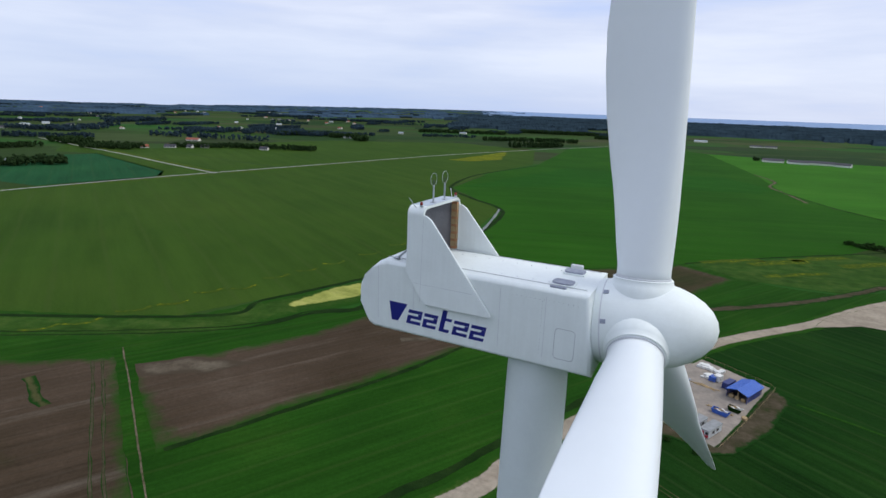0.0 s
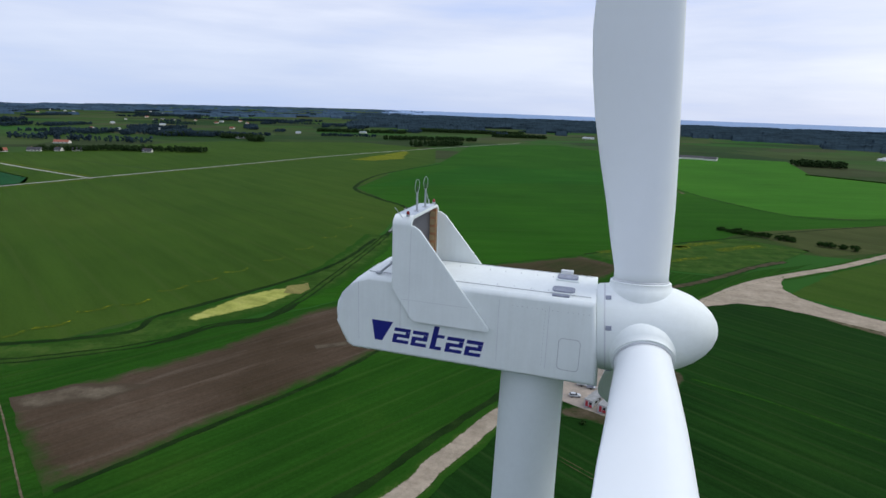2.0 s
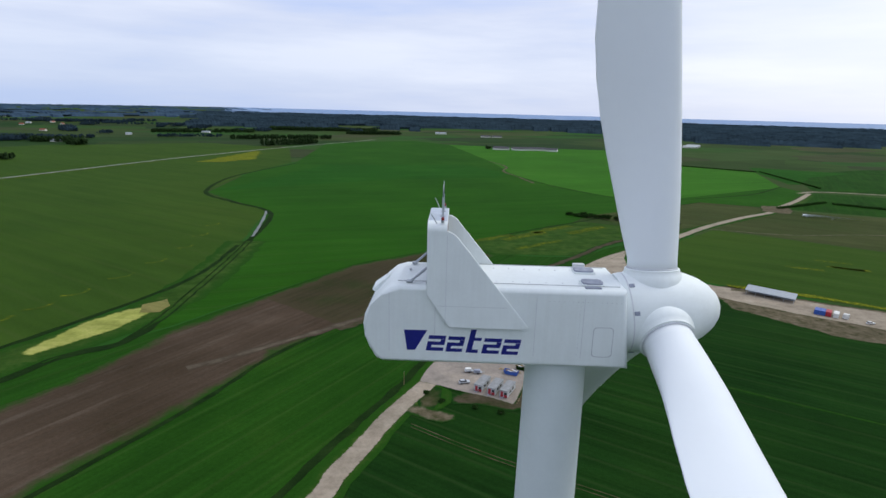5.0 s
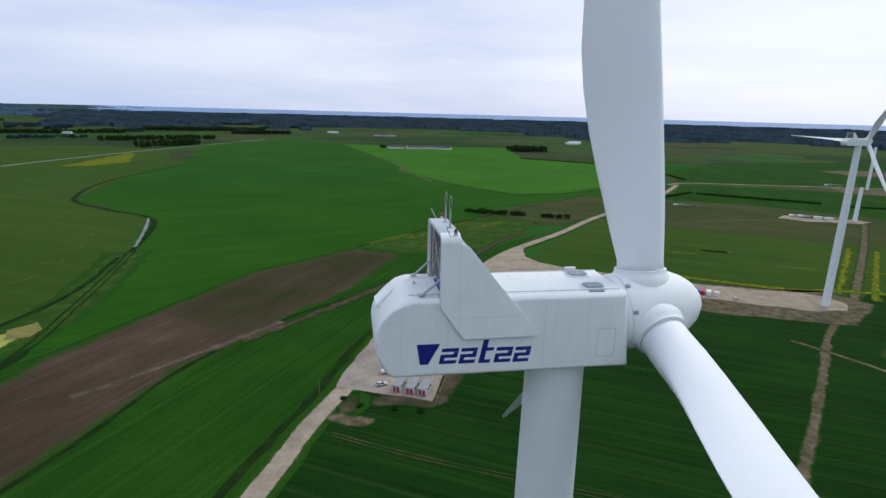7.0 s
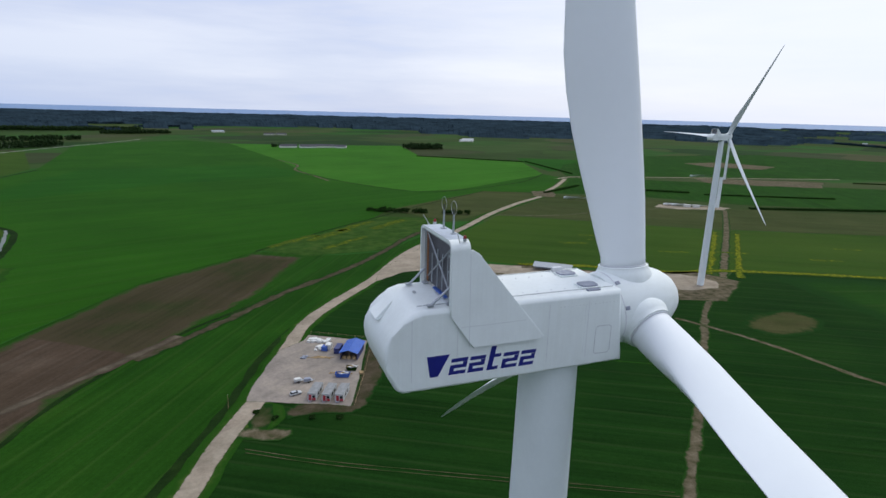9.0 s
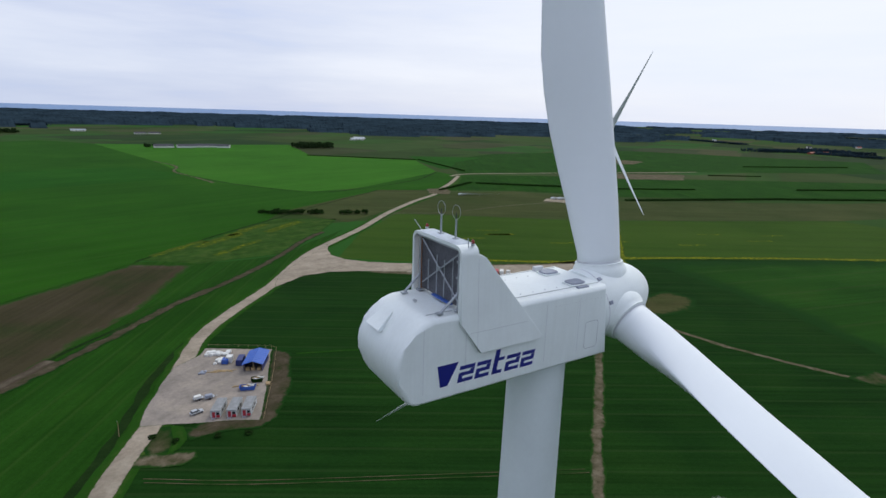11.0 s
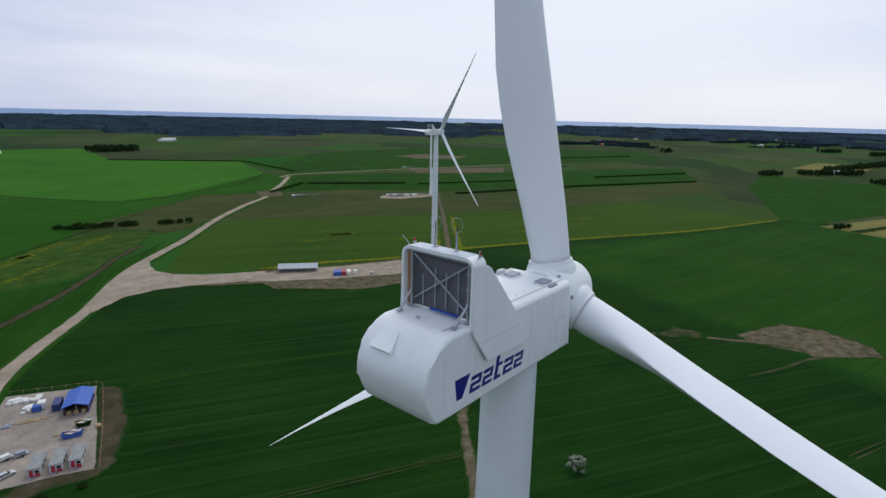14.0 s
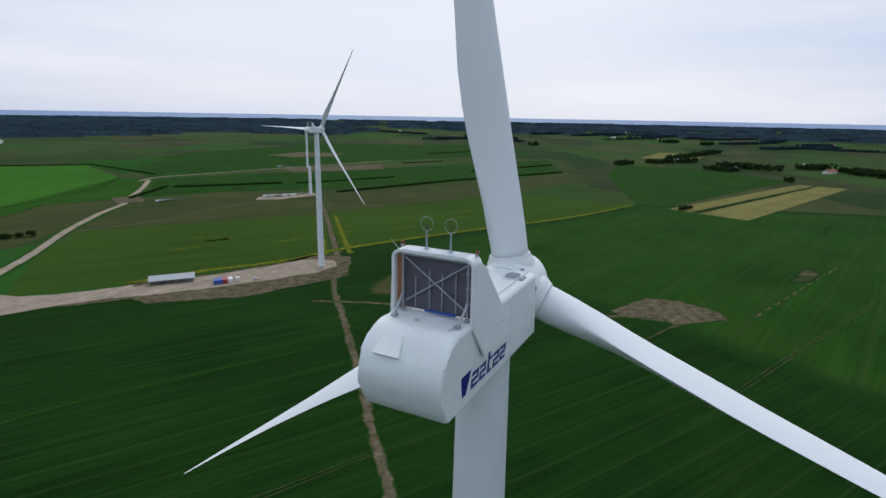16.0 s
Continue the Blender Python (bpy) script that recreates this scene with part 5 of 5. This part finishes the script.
def gable_house(name, x, y, deg, length, width, eaves, ridge, wall, roof, label, category="house", group="", windows=4, chimney=False):
    t = thing(name, label, category, group, at=facing(x, y, deg))
    L, W = length / 2, width / 2
    part("wall", prism([(-W, -0.3), (W, -0.3), (W, eaves), (0, ridge - 0.12), (-W, eaves)], -L, L), wall, t).matrix_basis = pose(0, 0, 0, 0, 0, 90)
    o = 0.45
    slope = (ridge - eaves) / W
    rf = part("roof", prism([(-W - o, eaves - o * slope), (0, ridge), (W + o, eaves - o * slope), (W + o, eaves - o * slope + 0.25), (0, ridge + 0.28), (-W - o, eaves - o * slope + 0.25)], -L - o, L + o), roof, t)
    rf.matrix_basis = pose(0, 0, 0, 0, 0, 90)
    if chimney:
        part("chimney", boxed((-0.4, -0.4, ridge - 0.8), (0.4, 0.4, ridge + 1.0)), M_TILE, rf).matrix_basis = pose(0, L * 0.4, 0)
    for s in (-1, 1):
        for k in range(windows):
            px = -L + length * (k + 0.5) / windows
            ww = min(1.3, length / windows * 0.4)
            part("window", boxed((px - ww, s * (W + 0.03) - 0.04, eaves * 0.38), (px + ww, s * (W + 0.03) + 0.04, eaves * 0.80)), M_GLASS, t)
    return t


def container(x, y, deg, paint, label, l=6.06, w=2.44, h=2.6, z=0.22, name="shipping_container", group="site containers"):
    t = thing(name, label, "container", group, at=facing(x, y, deg, z))
    part("body", boxed((-l / 2 + 0.05, -w / 2 + 0.05, 0.1), (l / 2 - 0.05, w / 2 - 0.05, h - 0.05)), paint, t)
    for s in (-1, 1):
        for k in range(int(l / 0.55)):
            px = -l / 2 + 0.35 + k * 0.55
            part("side_rib", boxed((px, s * w / 2 - 0.03, 0.16), (px + 0.22, s * w / 2 + 0.03, h - 0.16)), paint, t)
        part("rail", boxed((-l / 2, s * (w / 2 - 0.06) - 0.07, h - 0.14), (l / 2, s * (w / 2 - 0.06) + 0.07, h), 0.01), paint, t)
        part("rail", boxed((-l / 2, s * (w / 2 - 0.06) - 0.07, 0), (l / 2, s * (w / 2 - 0.06) + 0.07, 0.16), 0.01), paint, t)
        for e_ in (-1, 1):
            part("corner_post", boxed((e_ * (l / 2 - 0.08) - 0.08, s * (w / 2 - 0.08) - 0.08, 0.02), (e_ * (l / 2 - 0.08) + 0.08, s * (w / 2 - 0.08) + 0.08, h - 0.02)), paint, t)
    for s in (-1, 1):
        d = part("door", boxed((l / 2 - 0.04, s * 0.58 - 0.54, 0.18), (l / 2 + 0.02, s * 0.58 + 0.54, h - 0.18), 0.01), paint, t)
        part("lock_bar", rod(bmesh.new(), (l / 2 + 0.05, s * 0.3, 0.2), (l / 2 + 0.05, s * 0.3, h - 0.2), 0.025, seg=6), M_STEEL, d)
    return t


def site_cabin(x, y, deg, label):
    t = thing("site_cabin", label, "cabin", "site cabins in the yard", at=facing(x, y, deg, 0.24))
    part("body", boxed((-4.4, -1.6, 0.15), (4.4, 1.6, 2.75), 0.05), M_CABIN, t, "grey panelled cabin body")
    part("roof", boxed((-4.5, -1.7, 2.75), (4.5, 1.7, 2.92), 0.04), M_CABINROOF, t, "flat light grey roof")
    part("door", boxed((-4.46, 0.1, 0.25), (-4.38, 1.1, 2.35)), M_REDPAINT, t, "red door")
    part("end_panel", boxed((-4.44, -1.5, 0.25), (-4.385, -0.2, 1.2)), M_REDPAINT, t, "red lower panel")
    part("window", boxed((-4.45, -1.3, 1.3), (-4.38, -0.3, 2.2)), M_GLASS, t)
    for k in (-2.2, 0.6):
        for s in (-1, 1):
            part("window", boxed((k, s * 1.6 - 0.05, 1.1), (k + 1.6, s * 1.6 + 0.05, 2.1)), M_GLASS, t)
    part("step", boxed((-5.3, 0.0, -0.05), (-4.5, 1.2, 0.2), 0.01), M_STEEL, t)
    for sx_ in (-3.8, 0, 3.8):
        part("skid", boxed((sx_ - 0.15, -1.5, -0.06), (sx_ + 0.15, 1.5, 0.16)), M_TIMBER, t)
    return t


def car(x, y, deg, paint, label):
    t = thing("parked_car", label, "car", at=facing(x, y, deg, 0.22))
    low = [(-2.2, 0.35), (-2.2, 0.75), (-1.9, 0.95), (1.0, 0.98), (2.0, 0.82), (2.2, 0.6), (2.2, 0.35)]
    part("body", prism(low, -0.88, 0.88, 0.08, 2), paint, t, "", True)
    part("cabin", prism([(-2.0, 0.94), (-1.75, 1.42), (0.1, 1.46), (0.95, 0.97)], -0.76, 0.76, 0.08, 2), M_GLASS, t, "dark glazed cabin", True)
    part("roof", boxed((-1.7, -0.7, 1.44), (0.12, 0.7, 1.50), 0.03), paint, t)
    for px in (-1.35, 1.35):
        for s in (-1, 1):
            w = part("wheel", rod(bmesh.new(), (px, s * 0.72, 0.33), (px, s * 0.92, 0.33), 0.33, seg=18), M_TYRE, t, "", True)
            part("rim", rod(bmesh.new(), (px, s * 0.91, 0.33), (px, s * 0.935, 0.33), 0.2, seg=12), M_STEEL, w, "", True)
    for s in (-1, 1):
        part("headlight", boxed((2.12, s * 0.62 - 0.16, 0.58), (2.21, s * 0.62 + 0.16, 0.72), 0.02), M_OFFWHITE, t)
        part("tail_light", boxed((-2.22, s * 0.7 - 0.1, 0.6), (-2.16, s * 0.7 + 0.1, 0.78), 0.02), M_RED, t)
    return t


# site yard; its long side runs along this bearing
YD = 64.0
shed = thing("open_shed", "open-fronted shed with a bright blue sheet roof", "shed", at=facing(27.2, 195.2, YD, 0.22))
for sx_ in (-5.2, 5.2):
    for sy_ in (-3.6, 0, 3.6):
        part("post", boxed((sx_ - 0.12, sy_ - 0.12, -0.05), (sx_ + 0.12, sy_ + 0.12, 3.3)), M_TIMBER, shed)
part("wall", boxed((6.05, -3.6, 0), (6.2, 3.6, 3.2)), M_NAVY, shed, "dark blue back wall")
for s in (-1, 1):
    part("wall", boxed((-6.2, s * 3.65 - 0.06, 0), (6.2, s * 3.65 + 0.06, 3.1)), M_NAVY, shed, "dark blue side wall")
    part("roof", prism([(0, 4.5), (s * 4.2, 3.15), (s * 4.2, 3.27), (0, 4.64)], -6.9, 6.9), M_ROOFBLUE, shed, "bright blue sheet roof").matrix_basis = pose(0, 0, 0, 0, 0, 90)
    for k in range(8):
        part("roof_rib", prism([(s * 0.1, 4.60), (s * 4.2, 3.27), (s * 4.2, 3.33), (s * 0.1, 4.68)], -6.6 + k * 1.86, -6.5 + k * 1.86), M_ROOFBLUE, shed).matrix_basis = pose(0, 0, 0, 0, 0, 90)
for k in (-2.2, 0.2, 2.3):
    part("crate", boxed((-5.6, k - 0.7, 0), (-4.2, k + 0.7, 1.2), 0.03), M_TIMBER, shed, "timber crate stored in the shed")
container(21.9, 199.6, YD, M_NAVY, "navy blue steel container beside the shed")
container(18.2, 203.2, YD, M_OFFWHITE, "pale container with stacked pallets beside it", l=3.0)
container(16.5, 202.5, YD, M_BLUEPAINT, "small blue steel container", l=3.0, h=2.0)
for i, (x, y) in enumerate(((5.6, 160.9), (10.4, 158.8), (14.9, 157.2))):
    site_cabin(x + 1.6, y + 3.4, YD, "grey site cabin with a red door at the yard's end")
car(0.3, 166.7, 14, M_SILVER, "silver car parked beside the site cabins")


def skip(x, y, deg, l, paint, label):
    t = thing("waste_skip", label, "skip", at=facing(x, y, deg, 0.22))
    for s in (-1, 1):
        part("side", prism([(-l / 2 + 0.6, 0.05), (l / 2 - 0.6, 0.05), (l / 2, 1.5), (-l / 2, 1.5)], s * 1.15 - 0.05, s * 1.15 + 0.05), paint, t)
        bm = bmesh.new()
        box(bm, (-0.05, -1.15, 0), (0.05, 1.15, 1.57), Matrix.Translation((s * (l / 2 - 0.6), 0, 0.05)) @ Matrix.Rotation(s * 0.39, 4, "Y"))
        part("end_plate", bm, paint, t)
    part("floor", boxed((-l / 2 + 0.6, -1.1, 0.0), (l / 2 - 0.6, 1.1, 0.1)), paint, t)
    for k in range(7):
        bm = bmesh.new()
        r_ = random.Random(k)
        box(bm, (-1.2, -0.25, 0), (1.2, 0.25, 0.2), pose(r_.uniform(-1.6, 1.6), r_.uniform(-0.6, 0.6), 1.0 + 0.09 * k, r_.uniform(-8, 8), r_.uniform(-10, 10), r_.uniform(-40, 40)))
        part("scrap_board", bm, M_TIMBER if k % 2 else M_OFFWHITE, t)
    return t


skip(19.4, 175.8, YD - 84, 6.0, M_BLUEPAINT, "blue steel skip full of scrap boards")
skip(24.0, 180.4, YD - 84, 4.6, M_DITCH, "dark green skip at the yard fence")


def box_pile(name, x, y, deg, n, spread, size, paint, label, category, seed, piece):
    t = thing(name, label, category, at=facing(x, y, deg, 0.22))
    r_ = random.Random(seed)
    for k in range(n):
        bm = bmesh.new()
        lx, ly, lz = (v * r_.uniform(0.7, 1.2) for v in size)
        box(bm, (-lx / 2, -ly / 2, 0), (lx / 2, ly / 2, lz), pose(r_.uniform(-1, 1) * spread[0], r_.uniform(-1, 1) * spread[1], 0.0, 0, 0, r_.uniform(-25, 25)), 0.06)
        part(piece, bm, paint, t)
    return t


box_pile("pallet_stack", 15.2, 212.5, YD - 90, 26, (4.6, 2.4), (1.7, 1.3, 1.0), M_OFFWHITE, "white wrapped pallets in loose rows", "pallets", 3, "wrapped_pallet")
box_pile("pallet_stack", 14.6, 205.0, YD - 90, 12, (1.6, 3.0), (1.6, 1.2, 0.8), M_OFFWHITE, "white wrapped pallets in a line", "pallets", 4, "wrapped_pallet")
box_pile("timber_stack", 14.0, 195.5, YD - 86, 18, (3.6, 0.7), (4.5, 0.25, 0.25), M_TIMBER, "long sawn planks on the ground", "timber", 6, "plank")
box_pile("timber_stack", 19.0, 178.6, YD - 86, 12, (3.2, 0.6), (4.0, 0.3, 0.3), M_TIMBER, "loose boards beside the blue skip", "timber", 9, "board")
box_pile("scrap_heap", 6.9, 198.0, YD, 14, (1.6, 1.2), (0.9, 0.6, 0.5), M_HATCH, "small heap of dark scrap", "scrap", 7, "scrap_piece")
box_pile("scrap_heap", 26.5, 176.5, YD, 5, (1.0, 1.0), (1.0, 0.8, 0.9), M_TIMBER, "crates by the yard fence", "crates", 8, "crate")


def trailer(x, y, deg, paint, label):
    t = thing("site_trailer", label, "trailer", at=facing(x, y, deg, 0.22))
    part("bed", boxed((-1.7, -0.9, 0.55), (1.7, 0.9, 0.75), 0.03), M_STEEL, t)
    part("load", boxed((-1.5, -0.8, 0.75), (1.0, 0.8, 1.7), 0.15), paint, t)
    part("drawbar", boxed((1.7, -0.06, 0.5), (2.9, 0.06, 0.62)), M_STEEL, t)
    for s in (-1, 1):
        part("wheel", rod(bmesh.new(), (0, s * 0.95, 0.32), (0, s * 1.13, 0.32), 0.33, seg=14), M_TYRE, t, "", True)
    return t


trailer(2.2, 176.3, 10, M_OFFWHITE, "white tank trailer standing in the yard")
trailer(5.8, 175.3, 4, M_HATCH, "dark generator trailer in the yard")

fence = thing("yard_fence", "low post and rail fence beside the yard", "fence", at=Matrix.Identity(4))
pts = smooth_line([(13, 223), (37, 209), (38.2, 206), (29, 178), (19, 151)], 4.0)
for a, b in zip(pts, pts[1:]):
    part("post", rod(bmesh.new(), (a.x, a.y, 0.1), (a.x, a.y, 1.5), 0.06, seg=6), M_TIMBER, fence)
    part("rail", rod(bmesh.new(), (a.x, a.y, 1.2), (b.x, b.y, 1.2), 0.035, seg=5), M_TIMBER, fence)
for x, y in ((-23, 164),):
    pole = thing("marker_pole", "thin wooden pole beside the gravel track", "pole", "", at=facing(x, y, 0, 0.1))
    part("shaft", rod(bmesh.new(), (0, 0, -0.1), (0, 0, 5.5), 0.09, 0.06, 8), M_TIMBER, pole, "", True)
    part("cap", lathe([(0.1, 5.5), (0.1, 5.62), (0, 5.7)], 8), M_STEEL, pole)

# by the second turbine: sloping grey shed, three containers, door steps
bar_ = thing("storage_shed", "long low shed with a grey mono-pitch roof", "shed", at=facing(183, 285, -39, 0.24))
part("wall", boxed((-12.5, 2.6, 0), (12.5, 2.8, 4.2)), M_SHEETGREY, bar_)
for k in range(6):
    part("post", boxed((-12.4 + 4.96 * k - 0.12, -3.1, -0.05), (-12.4 + 4.96 * k + 0.12, -2.86, 2.75)), M_STEEL, bar_)
part("roof", prism([(-3.6, 2.62), (3.3, 4.42), (3.3, 4.58), (-3.6, 2.78)], -13.2, 13.2), M_SHEETGREY, bar_, "ribbed grey sheet roof").matrix_basis = pose(0, 0, 0, 0, 0, 90) @ Matrix.Diagonal((1, -1, 1, 1))
for k in range(13):
    part("roof_rib", prism([(-3.55, 2.78), (3.25, 4.57), (3.25, 4.63), (-3.55, 2.84)], -12.6 + 2.1 * k, -12.5 + 2.1 * k), M_SHEETGREY, bar_).matrix_basis = pose(0, 0, 0, 0, 0, 90)
for (x, y), paint, lab in (((195, 260.5), M_BLUEPAINT, "blue"), ((197.1, 259.0), M_BLUEPAINT, "blue"), ((199.3, 257.5), M_REDPAINT, "red"), ((202.0, 255.5), M_OFFWHITE, "white")):
    container(x, y, 52, paint, lab + " steel container on the turbine pad", h=2.6, z=0.24)
container(205.5, 253.0, 40, M_OFFWHITE, "small white container on the turbine pad", l=3.0, z=0.24)
car(213.5, 246, 10, M_OFFWHITE, "white car parked on the turbine pad")

# farm with long barns, houses further off
for i, (x, y, deg, L, W, wall, roof) in enumerate(((120, 1548, 2, 46, 22, M_WALL, M_DARKROOF), (172, 1542, 2, 44, 26, M_OFFWHITE, M_DARKROOF), (222, 1552, -4, 52, 22, M_WALL, M_DARKROOF), (262, 1532, -20, 30, 22, M_OFFWHITE, M_DARKROOF))):
    gable_house("barn", x, y, deg, L, W, 4.2, 9.0, wall, roof, "long low farm barn with a sheet roof", "barn", "barns of the far farm", 0)
wood("farm_trees", [(78, 1560, 108, 1570, 20, 9)], "small trees beside the barns", "trees", M_LEAF, 31)
for x, y, deg, L, W, roof in ((-1110, 690, 20, 22, 10, M_DARKROOF), (-1075, 722, 70, 16, 9, M_TILE), (-1050, 765, 30, 24, 10, M_DARKROOF), (-1020, 790, 10, 14, 9, M_DARKROOF), (-1000, 812, 40, 16, 8, M_DARKROOF), (-940, 412, 10, 16, 9, M_SHEETGREY), (-1052, 1392, 30, 26, 12, M_SHEETGREY), (-1195, 940, 20, 34, 14, M_TILE), (-960, 2060, 0, 30, 12, M_SHEETGREY), (-885, 870, 20, 18, 9, M_DARKROOF)):
    gable_house("farmhouse", x, y, deg, L, W, 3.2, 7.5, M_WALL, roof, "whitewashed farmhouse among trees", "house", "distant farmhouses", 4, True)
for x, y, deg, L, W, wall, roof in ((1454, 99, -20, 40, 18, M_OFFWHITE, M_SHEETGREY), (1491, -173, -20, 26, 12, M_OFFWHITE, M_SHEETGREY), (1345, -205, -30, 40, 12, M_WALL, M_TILE), (1300, -30, -10, 20, 12, M_REDPAINT, M_DARKROOF), (3050, 544, 0, 50, 20, M_WALL, M_SHEETGREY), (2214, 988, 10, 60, 14, M_TILE, M_TILE), (2260, 960, 60, 40, 14, M_TILE, M_TILE), (799, 1901, 0, 50, 18, M_WALL, M_SHEETGREY), (-81, 2505, 0, 50, 18, M_WALL, M_SHEETGREY), (113, 2290, 0, 40, 16, M_WALL, M_DARKROOF), (838, 1973, 0, 46, 18, M_WALL, M_SHEETGREY), (160, 2300, 0, 40, 16, M_WALL, M_DARKROOF)):
    gable_house("farm_building", x, y, deg, L, W, 4.5, 8.5, wall, roof, "low farm building in open country", "farm building", "distant farm buildings", 4)
r3 = random.Random(40)
for k in range(60):
    a, R = radians(r3.uniform(118, 168)), 1500 * math.exp(r3.uniform(0.3, 1.35))
    gable_house("village_house", R * math.cos(a), R * math.sin(a), r3.uniform(0, 180), r3.uniform(14, 26), 10, 3.5, 8, M_WALL, r3.choice((M_TILE, M_DARKROOF, M_SHEETGREY)), "small white village house between trees", "house", "far village houses", 2)
for k in range(26):
    a, R = radians(r3.uniform(-20, 100)), 2700 * math.exp(r3.uniform(0.1, 0.8))
    gable_house("village_house", R * math.cos(a), R * math.sin(a), r3.uniform(0, 180), r3.uniform(14, 30), 11, 4, 9, M_WALL, r3.choice((M_TILE, M_DARKROOF, M_SHEETGREY)), "white house at the forest's edge", "house", "far coastal houses", 2)

# unfinished towers, blades lying on pads
for x, y, h, r0, lab in ((527, 470, 37, 2.2, "short unfinished white tower section on its pad"), (800, 712, 68, 2.2, "tall unfinished white tower without a rotor")):
    t = thing("tower_section", lab, "tower section", "unfinished towers", at=facing(x, y, 0, 0.1))
    part("shaft", lathe([(r0, -0.1), (r0 * 0.82, h), (0, h)], 32), M_TOWER, t, "", True)
    part("flange", lathe([(r0 * 0.8, h - 0.3), (r0 * 0.88, h - 0.25), (r0 * 0.88, h), (0, h + 0.02)], 32), M_SEAM, t, "", True)
for x, y, deg in ((470, 500, -28), (476, 494, -26), (374, 572, -22), (770, 763, -5)):
    t = thing("spare_blade", "white rotor blade lying on cradles", "rotor blade", "blades on the ground", at=facing(x, y, deg, 0.0))
    b = new("blade", BLADE)
    b.parent = t
    b.matrix_basis = pose(0, 0, 1.9, 70, 0, 0) @ pose(0, 0, 0, 0, 90, 0)
    for k in (6, 30):
        part("cradle", boxed((k - 0.5, -1.6, 0), (k + 0.5, 1.6, 0.9), 0.05), M_STEEL, t)
for x, y in ((492, 482), (500, 476)):
    container(x, y, -28, M_OFFWHITE, "white machinery crate on the laydown pad", l=8, w=3.4, h=3.2, z=0.2, name="machinery_crate", group="machinery crates")
car(526, 478, 0, M_GAP, "dark pickup on the laydown pad")
